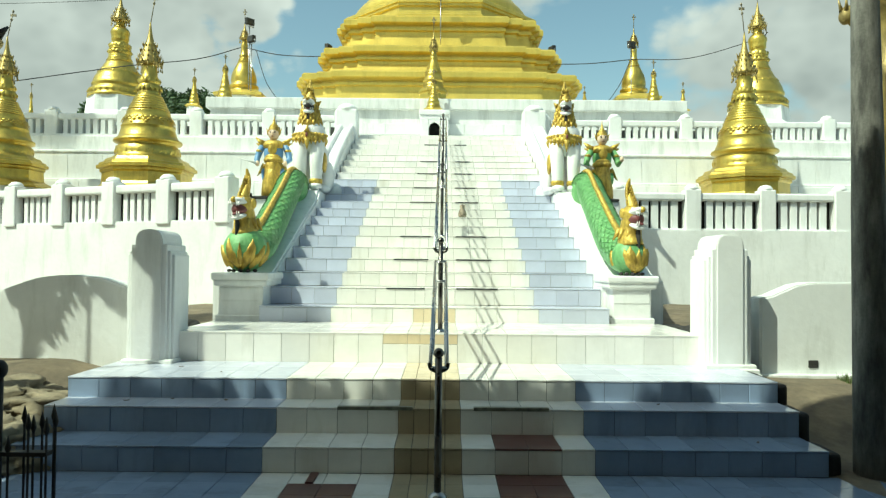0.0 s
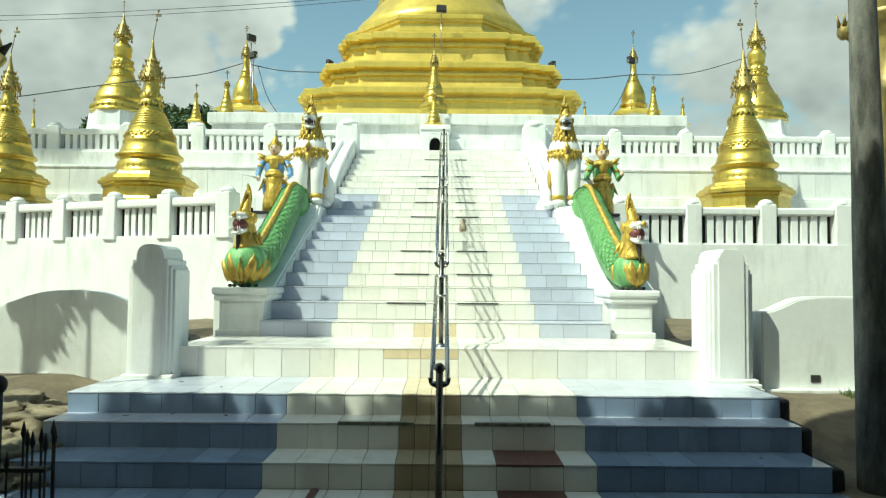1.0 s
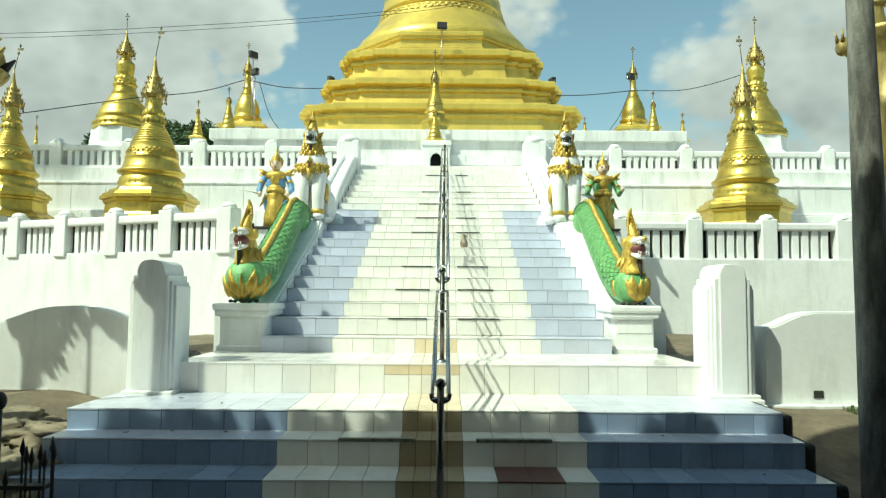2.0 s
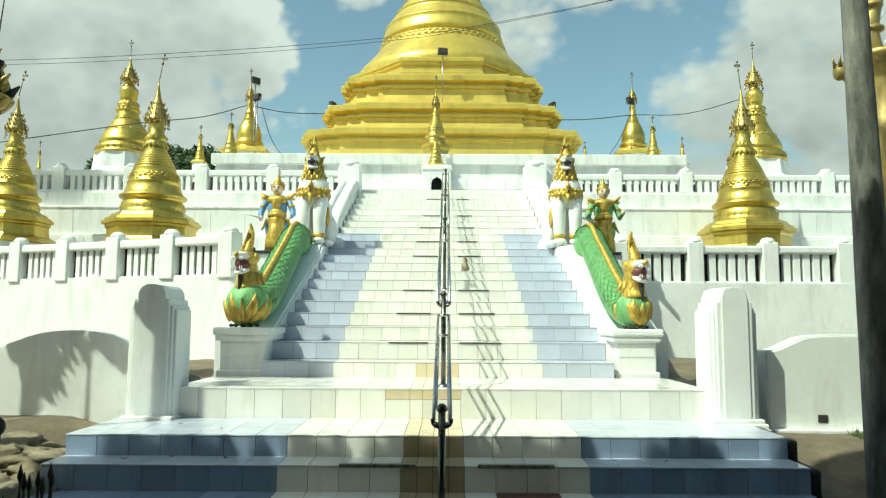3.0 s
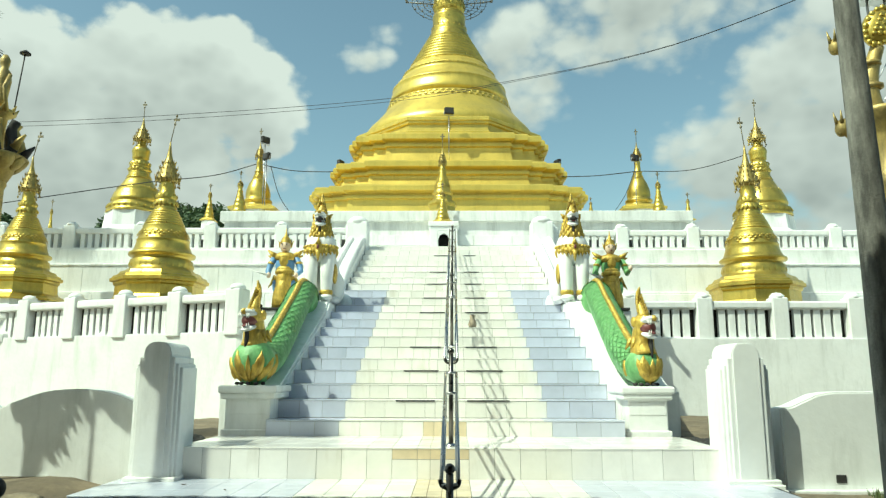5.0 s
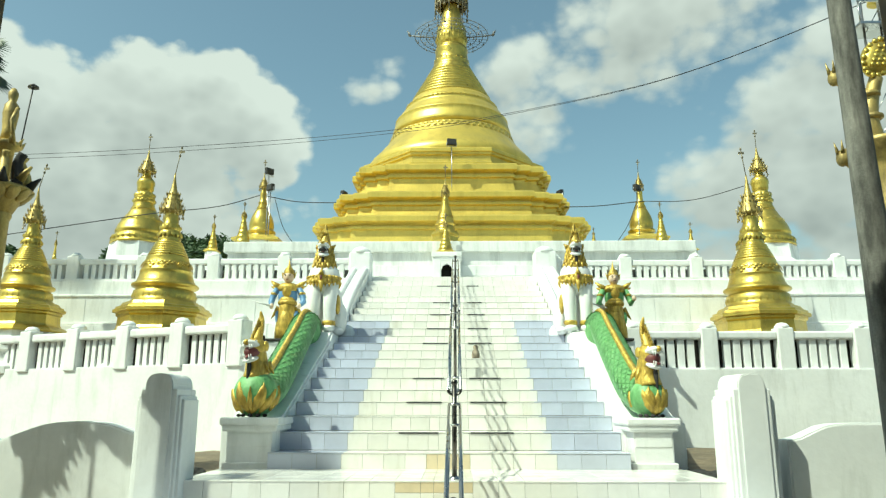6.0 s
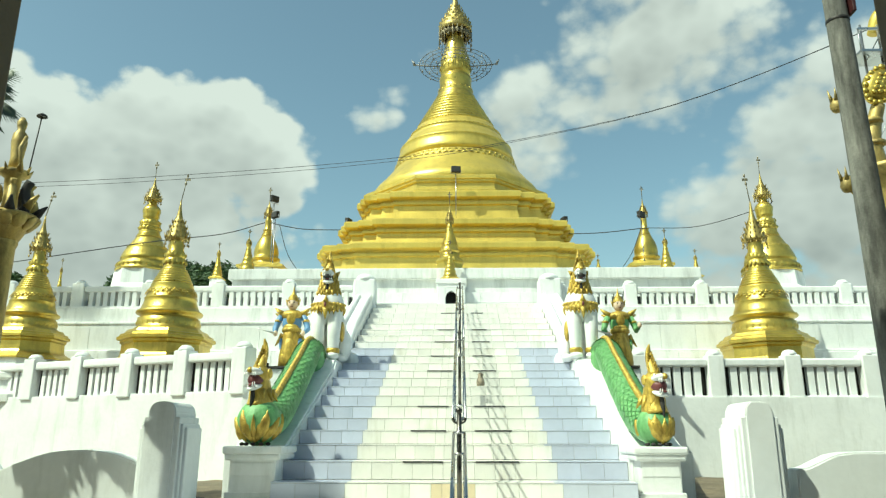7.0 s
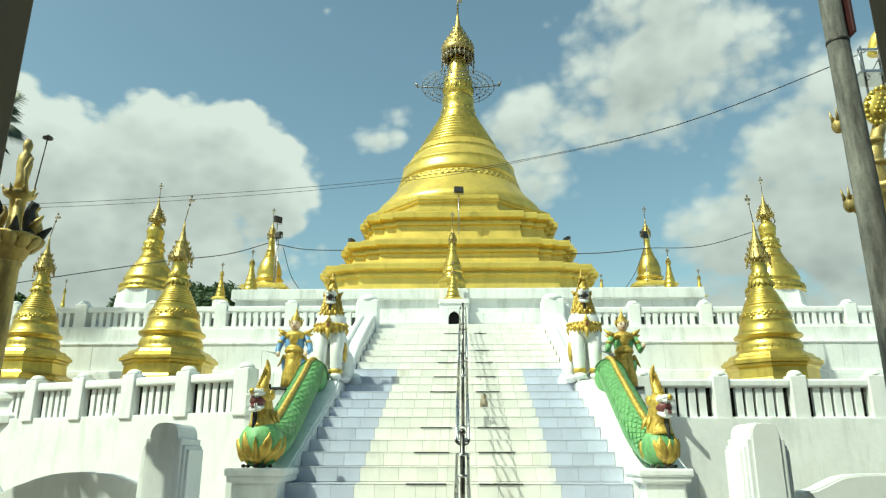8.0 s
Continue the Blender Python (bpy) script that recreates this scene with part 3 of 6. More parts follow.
    ob = solid(name, bm, STATUE, label, "statue")
    ob.matrix_basis = m
    return ob


def deva(name, m, robe, label, raised):
    """A standing guardian figure in court dress, up to its spired crown."""
    bm = bmesh.new()
    lathe(bm, [(0.18, 0.0), (0.175, 0.15), (0.15, 0.35), (0.125, 0.48), (0.13, 0.55)], 16, m=1)
    ball(bm, (0, -0.10, 0.22), (0.11, 0.08, 0.26), 1)
    for s in (-1, 1):
        ball(bm, (s * 0.115, -0.02, 0.30), (0.055, 0.07, 0.15), robe, (0, s * 14, 0))
        cone(bm, (s * 0.13, 0, 0.5), (s * 0.25, 0.02, 0.33), 0.05, 0.006, 8, 1)
    ball(bm, (0, -0.12, 0.36), (0.06, 0.03, 0.20), 1)
    ball(bm, (0, 0, 0.68), (0.15, 0.10, 0.20), robe)
    ball(bm, (0, -0.01, 0.80), (0.17, 0.115, 0.085), 1)
    ball(bm, (0, -0.03, 0.60), (0.125, 0.095, 0.08), 1)
    ball(bm, (0, -0.09, 0.73), (0.07, 0.03, 0.10), 1, (8, 0, 0))
    lathe(bm, [(0.135, 0.53), (0.15, 0.55), (0.15, 0.58), (0.135, 0.60)], 16, m=1)
    for s in (-1, 1):
        cone(bm, (s * 0.15, 0, 0.81), (s * 0.28, 0.02, 0.92), 0.06, 0.008, 8, 1)
        cone(bm, (s * 0.14, 0, 0.78), (s * 0.27, 0.02, 0.83), 0.05, 0.008, 8, 1)
        hand = (s * 0.27, -0.16, 0.64) if (s > 0 and raised) else (s * 0.21, -0.15, 0.50)
        elbow = (s * 0.25, -0.02, 0.58)
        tube(bm, [(s * 0.16, 0, 0.80), (s * 0.22, 0.0, 0.69), elbow, hand], [0.05, 0.05, 0.045, 0.032], 10, robe)
        ball(bm, hand, (0.033, 0.035, 0.045), 5)
        lathe(bm, [(0.05, 0.69), (0.056, 0.70), (0.056, 0.72), (0.05, 0.73)], 10, (s * 0.215, 0), 1)
    tube(bm, [(-0.21, -0.17, 0.50), (-0.46, -0.30, 0.56)], [0.016, 0.006], 6, 2)
    cone(bm, (0, 0, 0.82), (0, -0.01, 0.92), 0.045, 0.04, 10, 5)
    ball(bm, (0, -0.015, 0.97), (0.082, 0.09, 0.10), 5)
    ball(bm, (0, -0.10, 0.965), (0.012, 0.018, 0.02), 5)
    ball(bm, (0, -0.098, 0.925), (0.022, 0.010, 0.007), 3, u=8, v=6)
    for s in (-1, 1):
        ball(bm, (s * 0.032, -0.097, 0.985), (0.014, 0.008, 0.006), 6, u=8, v=6)
        ball(bm, (s * 0.034, -0.094, 1.003), (0.020, 0.008, 0.004), 6, (0, s * 12, 0), 8, 6)
    for s in (-1, 1):
        cone(bm, (s * 0.075, -0.01, 0.96), (s * 0.115, 0, 1.06), 0.025, 0.004, 6, 1)
    crown = [(0.084, 1.01), (0.092, 1.03), (0.078, 1.05), (0.082, 1.065), (0.058, 1.09), (0.062, 1.10), (0.035, 1.125), (0.018, 1.16), (0.010, 1.20), (0.003, 1.26)]
    lathe(bm, crown, 14, m=1)
    ob = solid(name, bm, STATUE, label, "statue")
    ob.matrix_basis = m
    return ob


# flanks and plinths of the stair
def plinth(name, x0, x1, label):
    t = thing(name, ((x0 + x1) / 2, 7.3, 0), label, "plinth")
    w = (x1 - x0) / 2
    bm = bmesh.new()
    box(bm, -w + 0.05, w - 0.05, 0.04, 0.62, 0.70, 1.12, 0.012)
    part("body", bm, WHITE, t)
    bm = bmesh.new()
    box(bm, -w, w, 0, 0.66, 1.10, 1.165, 0.02)
    box(bm, -w - 0.02, w + 0.02, -0.02, 0.66, 1.16, 1.235, 0.02)
    part("cornice", bm, WHITE, t)
    bm = bmesh.new()
    box(bm, -w + 0.02, w - 0.02, 0.015, 0.62, 0.70, 0.80, 0.01)
    part("base", bm, WHITE, t)
    bm = bmesh.new()
    box(bm, -w + 0.07, w - 0.07, 0.034, 0.05, 0.95, 1.08, 0.004)
    part("panel", bm, WHITE, t)


plinth("naga_plinth", -2.36, -1.80, "white plastered plinth under the green serpent, shaded front")
plinth("naga_plinth", 1.70, 2.20, "white plastered plinth under the green serpent, sunlit side")


def flank(name, x0, x1, label):
    bm = bmesh.new()
    prism(bm, [(7.6, 0.3), (7.6, 1.2), (7.95, 1.24), (10.5, 2.26), (10.75, 2.46), (11.75, 2.46), (11.75, 0.3)], "x", x0, x1)
    bmesh.ops.bevel(bm, geom=list(bm.edges), offset=0.03, segments=2, affect="EDGES")
    solid(name, bm, WHITE, label, "stair flank", "structure")


flank("stair_flank_left", -2.46, SL - 0.005, "sloping white plaster flank beside the stairs")
flank("stair_flank_right", SR + 0.005, 2.36, "sloping white plaster flank beside the stairs")


def upper_flank(name, x0, x1, stub, label):
    t = thing(name, (0, 0, 0), label, "stair parapet")
    line = curve([(0, 12.2, 2.80), (0, 12.55, 3.05), (0, 13.1, 3.36), (0, 13.9, 3.74), (0, 14.6, 4.06), (0, 15.0, 4.22)], 5)
    outline = [(p.y, p.z) for p in line] + [(15.1, 2.6), (12.2, 2.0)]
    bm = bmesh.new()
    prism(bm, outline, "x", x0, x1)
    bmesh.ops.bevel(bm, geom=list(bm.edges), offset=0.02, segments=1, affect="EDGES")
    part("parapet_wall", bm, WHITE, t)
    for x in (x0 + 0.06, x1 - 0.06):
        bm = bmesh.new()
        tube(bm, [(x, p.y, p.z + 0.02) for p in line], 0.055, 10)
        part("scroll_roll", bm, WHITE, t)
    bm = bmesh.new()
    ball(bm, (stub, 11.72, 2.52), (0.16, 0.2, 0.15))
    ball(bm, (stub, 11.65, 2.38), (0.14, 0.2, 0.12))
    part("scroll_foot", bm, WHITE, t)
    bm = bmesh.new()
    box(bm, x0 - 0.05, x1 + 0.05, 14.95, 15.35, 3.9, 4.62, 0.03)
    lathe(bm, [(0.22, 4.6), (0.2, 4.68), (0.12, 4.74), (0.01, 4.77)], 16, ((x0 + x1) / 2, 15.15))
    part("end_post", bm, WHITE, t)


upper_flank("upper_stair_parapet", -2.25, SL - 0.02, -1.82, "white scroll-shaped parapet beside the upper flight")
upper_flank("upper_stair_parapet", SR + 0.02, 2.10, 1.66, "white scroll-shaped parapet beside the upper flight")

naga("naga_statue", pose(-2.09, 7.52, 1.235), -0.16, -20, 0.228, False, "green scaled serpent statue with gilt breast and crest")
naga("naga_statue", pose(1.97, 7.52, 1.235), 0.16, 22, 0.188, True, "green scaled serpent statue with gilt flames, fangs bared")
lion("lion_statue", pose(-2.08, 11.0, 2.46), "white guardian lion statue with gilt collar and crown")
lion("lion_statue", pose(1.86, 11.0, 2.46), "white guardian lion statue with gilt mane, mouth open")
deva("guardian_statue", pose(-2.76, 11.5, 2.40) @ Matrix.Scale(1.06, 4), 4, "painted guardian figure in blue robe and gilt armour", False)
deva("guardian_statue", pose(2.56, 11.5, 2.38) @ Matrix.Scale(1.04, 4), 0, "painted guardian figure in green robe with gilt crown", True)
for nm, x in (("statue_pedestal", -2.76), ("statue_pedestal", 2.56)):
    bm = bmesh.new()
    box(bm, x - 0.24, x + 0.24, 11.26, 11.75, 0.6, 2.36, 0.02)
    solid(nm, bm, WHITE, "white plastered pedestal under a guardian figure", "pedestal")
    bm = bmesh.new()
    box(bm, x - 0.27, x + 0.22, 11.22, 11.72, 2.362, 2.40, 0.008)
    solid("pedestal_slab", bm, BLACK_STONE, "thin black slab on a white pedestal", "slab")


# balustrades
def balustrade(name, a, b, panels, z, label, high=0.62, slots=6, bar_share=0.30, thick=0.08):
    a, b = Vector((*a, 0)), Vector((*b, 0))
    run = (b - a).length
    t = thing(name, pose(a.x, a.y, z, 0, 0, math.degrees(math.atan2(b.y - a.y, b.x - a.x))), label, "balustrade", group="terrace balustrades")
    step = run / panels
    pw = 0.27
    bm = bmesh.new()
    box(bm, -pw / 2, pw / 2, -0.13, 0.13, -0.03, high + 0.06, 0.02)
    lathe(bm, [(pw / 2 - 0.005, high + 0.05), (pw / 2 - 0.02, high + 0.10), (pw / 2 - 0.06, high + 0.14), (0.01, high + 0.155)], 14)
    post = mesh_of(bm, "post", WHITE)
    w = step - pw
    bm = bmesh.new()
    box(bm, 0, w, -0.10, 0.10, high - 0.135, high, 0.030)
    top = mesh_of(bm, "top_rail", WHITE)
    bm = bmesh.new()
    box(bm, 0, w, -0.09, 0.09, -0.03, 0.03, 0.008)
    low = mesh_of(bm, "bottom_rail", WHITE)
    pitch = w / slots
    bm = bmesh.new()
    bw = pitch * bar_share
    box(bm, -bw, bw, -thick, thick, 0.0, high - 0.125, 0.006)
    bar = mesh_of(bm, "baluster", WHITE)
    for i in range(panels + 1):
        piece("post", post, pose(i * step, 0, 0), t)
    for i in range(panels):
        x = i * step + pw / 2
        piece("top_rail", top, pose(x, 0, 0), t)
        piece("bottom_rail", low, pose(x, 0, 0), t)
        for k in range(slots - 1):
            piece("baluster", bar, pose(x + (k + 1) * pitch, 0, 0), t)


balustrade("balustrade", (-8.60, 12.96), (-3.30, 10.80), 5, TERR1, "white slotted balustrade on the lower terrace wall", 0.62, 6, 0.315, 0.02)
balustrade("balustrade", (2.98, 12.2), (9.35, 12.22), 5, TERR1, "white slotted balustrade on the lower terrace wall, stained", 0.64, 6, 0.345, 0.05)
balustrade("balustrade", (-9.92, 15.2), (-2.20, 15.2), 5, TERR2 - 0.07, "white slotted balustrade on the upper terrace", 0.47, 8)
balustrade("balustrade", (2.13, 15.25), (9.75, 15.25), 5, TERR2 - 0.12, "white slotted balustrade on the upper terrace", 0.47, 8)


# gilded stupas
OCTAGONAL = [(0.71, 0.165), (0.662, 0.172), (0.644, 0.182), (0.607, 0.186), (0.603, 0.205), (0.598, 0.232), (0.552, 0.238), (0.547, 0.246), (0.626, 0.254), (0.644, 0.26), (0.635, 0.268), (0.575, 0.276), (0.546, 0.29), (0.518, 0.31), (0.499, 0.33), (0.513, 0.334), (0.494, 0.339), (0.47, 0.358), (0.455, 0.378), (0.405, 0.402), (0.415, 0.407), (0.385, 0.414)]
BELLED = [(1.0, 0.0), (1.0, 0.020), (0.94, 0.026), (0.96, 0.045), (0.96, 0.066), (0.86, 0.076), (0.84, 0.094), (0.87, 0.102), (0.87, 0.120), (0.84, 0.132), (0.82, 0.150), (0.77, 0.178), (0.69, 0.208), (0.70, 0.213), (0.66, 0.220), (0.58, 0.248), (0.49, 0.285), (0.43, 0.310)]
CORNER = [(0.66, 0.06), (0.66, 0.075), (0.56, 0.085), (0.55, 0.115), (0.62, 0.125), (0.62, 0.145), (0.56, 0.155), (0.52, 0.175), (0.54, 0.20), (0.53, 0.24), (0.49, 0.285), (0.42, 0.335), (0.34, 0.375), (0.26, 0.415)]
SLIM = [(0.86, 0.05), (0.74, 0.07), (0.72, 0.11), (0.76, 0.13), (0.66, 0.15), (0.62, 0.22), (0.65, 0.235), (0.56, 0.26), (0.50, 0.32), (0.52, 0.33), (0.44, 0.36), (0.38, 0.43)]


def leaf_ring(bm, count, r, z, wide, tall, out, start=0.0):
    """Raised pointed leaves standing round a shaft."""
    for k in range(count):
        a = start + 2 * math.pi * k / count
        o, side_v = Vector((math.cos(a), math.sin(a), 0)), Vector((-math.sin(a), math.cos(a), 0))
        foot_p, tip = o * r + Vector((0, 0, z)), o * (r + out) + Vector((0, 0, z + tall))
        mid = (foot_p + tip) / 2 + o * wide * 0.45
        vs = [bm.verts.new(p) for p in (foot_p - side_v * wide * 0.5, (foot_p + tip) / 2 - side_v * wide * 0.55, tip, (foot_p + tip) / 2 + side_v * wide * 0.55, foot_p + side_v * wide * 0.5, mid)]
        for i in range(5):
            bm.faces.new((vs[i], vs[(i + 1) % 5], vs[5])).smooth = True


def stupa(name, m, high, wide, label, white=0.0, style="octagonal", lean=0.0):
    t = thing(name, m, label, "stupa", group="gilded stupas")
    H, W = high, wide
    near = style == "octagonal"
    if white:
        bm = bmesh.new()
        lathe(bm, [(W * 1.34, -white), (W * 1.34, -white * 0.84), (W * 1.30, -white * 0.80), (W * 1.14, -white * 0.74), (W * 1.12, -white * 0.52), (W * 1.22, -white * 0.46), (W * 1.22, -white * 0.36), (W * 1.06, -white * 0.28), (W * 1.02, -white * 0.1), (W * 1.0, 0.0)], 8, turn=math.pi / 8, smooth=False)
        part("white_base", bm, OLD_WHITE, t, "white plastered octagonal base")
    bm = bmesh.new()
    c = 1 / math.cos(math.pi / 8)
    if near:
        lathe(bm, [(r * W * c, z * H) for r, z in ((1.0, 0), (1.0, 0.008), (0.97, 0.010), (0.90, 0.026), (0.80, 0.040), (0.775, 0.052), (0.765, 0.098), (0.80, 0.106), (0.80, 0.116), (0.86, 0.121), (0.86, 0.136), (0.82, 0.141), (0.81, 0.150), (0.74, 0.156), (0.70, 0.172))], 8, turn=math.pi / 8, smooth=False)
        part("octagonal_base", bm, GOLD_LEAF, t)
    elif style in ("corner", "slim"):
        q = math.sqrt(2)
        lathe(bm, [(r * W * q, z * H) for r, z in ((1.0, 0), (1.0, 0.025), (0.92, 0.035), (0.80, 0.055), (0.74, 0.07))], 4, turn=math.pi / 4, smooth=False)
        part("square_base", bm, GOLD, t)
    else:
        bm.free()
    bm = bmesh.new()
    prof = {"octagonal": OCTAGONAL, "belled": BELLED, "corner": CORNER, "slim": SLIM}[style]
    lathe(bm, [(r * W, z * H) for r, z in prof], 36)
    part("bell", bm, GOLD_LEAF, t)
    # moulded rings, petalled collar and shaft of the spire
    r0, z0 = prof[-1]
    z1, r1, rings = {"octagonal": (0.492, 0.235, 6), "belled": (0.345, 0.36, 3), "corner": (0.47, 0.17, 4), "slim": (0.54, 0.24, 5)}[style]
    prof = []
    for k in range(rings):
        u = k / rings
        r, z, dz = r0 + (r1 - r0) * u, z0 + (z1 - z0) * u, (z1 - z0) / rings
        prof += [(r - 0.004, z), (r + 0.008, z + dz * 0.25), (r + 0.002, z + dz * 0.65), (r - 0.018, z + dz * 0.92)]
    if near:
        prof += [(0.205, 0.495), (0.225, 0.503), (0.20, 0.512), (0.185, 0.535), (0.20, 0.543), (0.185, 0.552), (0.172, 0.575), (0.180, 0.580), (0.155, 0.588), (0.148, 0.62), (0.125, 0.66), (0.08, 0.73)]
    elif style == "belled":
        prof += [(0.36, 0.350), (0.37, 0.362), (0.34, 0.372), (0.34, 0.41), (0.36, 0.416), (0.31, 0.43), (0.255, 0.462), (0.25, 0.476), (0.285, 0.49), (0.285, 0.50), (0.29, 0.525), (0.315, 0.548), (0.305, 0.568), (0.25, 0.588), (0.17, 0.603), (0.15, 0.63), (0.12, 0.68), (0.08, 0.75)]
    elif style == "corner":
        prof += [(0.165, 0.48), (0.185, 0.49), (0.155, 0.50), (0.135, 0.58), (0.15, 0.60), (0.12, 0.62), (0.10, 0.68), (0.06, 0.76)]
    else:
        prof += [(0.25, 0.55), (0.28, 0.57), (0.22, 0.59), (0.20, 0.63), (0.25, 0.66), (0.24, 0.69), (0.15, 0.71), (0.10, 0.75)]
    lathe(bm := bmesh.new(), [(r * W, z * H) for r, z in prof], 28)
    part("spire", bm, GOLD_LEAF, t)
    # leaves of the collar, scrolls on the bell
    bm = bmesh.new()
    if near:
        leaf_ring(bm, 14, 0.200 * W, 0.545 * H, 0.085 * W, -0.035 * H, 0.035 * W)
        leaf_ring(bm, 14, 0.185 * W, 0.548 * H, 0.080 * W, 0.032 * H, 0.012 * W, 0.22)
        leaf_ring(bm, 30, 0.602 * W, 0.192 * H, 0.035 * W, 0.030 * H, 0.004 * W)
        for k in range(10):
            a = 2 * math.pi * k / 10
            for da, z, rr in ((0, 0.372, 0.472), (0.10, 0.362, 0.492), (-0.10, 0.362, 0.492), (0, 0.350, 0.508), (0.20, 0.375, 0.465), (-0.20, 0.375, 0.465), (0.30, 0.366, 0.483)):
                ball(bm, (rr * W * math.cos(a + da), rr * W * math.sin(a + da), z * H), (0.007 * W, 0.036 * W, 0.0065 * H), 0, (60 * da, -30, math.degrees(a + da)), 8, 6)
    elif style == "belled":
        leaf_ring(bm, 14, 0.345 * W, 0.372 * H, 0.15 * W, 0.036 * H, 0.02 * W)
        leaf_ring(bm, 14, 0.34 * W, 0.425 * H, 0.13 * W, 0.04 * H, -0.03 * W, 0.2)
        leaf_ring(bm, 28, 0.96 * W, 0.062 * H, 0.10 * W, -0.034 * H, 0.006 * W)
        for k in range(8):
            a = 2 * math.pi * k / 8
            for da, z, rr in ((0, 0.222, 0.665), (0.14, 0.214, 0.69), (-0.14, 0.214, 0.69), (0.28, 0.226, 0.65)):
                ball(bm, (rr * W * math.cos(a + da), rr * W * math.sin(a + da), z * H), (0.010 * W, 0.06 * W, 0.009 * H), 0, (60 * da, -30, math.degrees(a + da)), 8, 6)
    else:
        leaf_ring(bm, 12, 0.17 * W if style == "corner" else 0.25 * W, z1 * H, 0.08 * W, 0.03 * H, 0.02 * W)
    part("ornament", bm, GOLD_LEAF, t)["kind"] = "stuff"
    # pierced umbrella crown
    rim, low = {"octagonal": (0.235, 0.640), "belled": (0.29, 0.645), "corner": (0.20, 0.665), "slim": (0.24, 0.715)}[style]
    tall = 0.86 - low
    bm = bmesh.new()
    prof = [(0.62, 0.0), (0.98, 0.03), (1.0, 0.09), (0.86, 0.13), (0.88, 0.20), (0.70, 0.26), (0.73, 0.33), (0.52, 0.40), (0.54, 0.46), (0.34, 0.54), (0.24, 0.64), (0.16, 0.76), (0.10, 0.88), (0.05, 1.0)]
    lathe(bm, [(r * rim * W, (low + z * tall) * H) for r, z in prof], 20)
    for k in range(14):
        a = 2 * math.pi * k / 14
        o = Vector((math.cos(a), math.sin(a), 0))
        p = o * rim * W + Vector((0, 0, (low + 0.06 * tall) * H))
        cone(bm, p, p + o * 0.12 * rim * W + Vector((0, 0, 0.13 * tall * H)), 0.014, 0.003, 6)
        drop = (0.020, 0.034, 0.024, 0.046, 0.018)[k % 5] * H
        tube(bm, [p, p - Vector((0, 0, drop))], 0.006, 5)
        ball(bm, p - Vector((0, 0, drop)), (0.016, 0.016, 0.026), 0, u=6, v=5)
        for share, z in ((0.86, 0.18), (0.72, 0.31), (0.53, 0.44)):
            p = o * share * rim * W + Vector((0, 0, (low + z * tall) * H))
            cone(bm, p, p + o * 0.10 * rim * W + Vector((0, 0, 0.09 * tall * H)), 0.012, 0.002, 5)
    crown = part("umbrella_crown", bm, GOLD_DARK, t, "pierced gilt umbrella crown with bells")
    bm = bmesh.new()
    q = lean * H * 0.15
    tube(bm, [(0, 0, 0.85 * H), (q, 0, 1.0 * H)], 0.009, 6)
    ball(bm, (q * 0.7, 0, 0.955 * H), (0.024, 0.024, 0.03), 0, u=8, v=6)
    box(bm, q - 0.05, q + 0.06, -0.006, 0.006, 0.972 * H, 0.985 * H)
    ball(bm, (q, 0, H), (0.02, 0.02, 0.035), 0, u=8, v=6)
    part("finial", bm, BRASS_DULL, crown, "thin finial with a small vane")
    return t


stupa("stupa", pose(-5.40, 12.95, 2.55), 3.70, 0.92, "gilded stupa with octagonal base on the lower terrace", white=0.62, lean=0.16)
stupa("stupa", pose(-8.42, 13.6, 2.72), 3.42, 0.80, "gilded stupa with tarnished crown on a white base", white=0.80, lean=0.2)
stupa("stupa", pose(5.76, 13.6, 2.52), 3.88, 0.95, "bright gilded stupa with octagonal base behind the balustrade", white=0.6, lean=-0.1)
stupa("stupa", pose(-8.27, 18.0, 5.45), 3.10, 0.74, "gilded stupa on a stepped white base", white=1.4, style="belled")
stupa("stupa", pose(8.18, 18.5, 5.45), 3.30, 0.74, "gilded stupa on a stepped white base", white=1.4, style="belled")
stupa("stupa", pose(-5.67, 20.0, 5.95), 2.55, 0.66, "gilded corner stupa beside a floodlight", white=0.8, style="corner")
stupa("stupa", pose(5.34, 20.0, 5.95), 2.50, 0.62, "gilded corner stupa beside a floodlight", white=0.8, style="corner")
for x, y, z, h, w in ((-5.27, 17.0, 5.17, 1.15, 0.25), (5.02, 17.0, 5.17, 1.1, 0.22), (-6.15, 17.4, 5.15, 0.95, 0.17), (5.86, 17.4, 5.15, 0.70, 0.14), (-3.95, 22, 6.3, 0.75, 0.16), (4.35, 22, 6.3, 0.6, 0.14)):
    stupa("small_stupa", pose(x, y, z), h, w, "small gilded stupa on the platform edge", style="slim", white=(0.3 if abs(x) < 5.5 else 1.12) if y < 19 else 1.2)
stupa("small_stupa", pose(-11.67, 20.0, 5.15), 1.20, 0.12, "thin grey gilt finial beyond the upper terrace", style="slim", white=1.2)
stupa("small_stupa", pose(-0.27, 17.0, 5.19), 2.08, 0.40, "slender gilded stupa before the great stupa")
stupa("small_stupa", pose(-0.25, 16.2, 4.83), 0.95, 0.22, "small gilded stupa over the niche", style="slim")


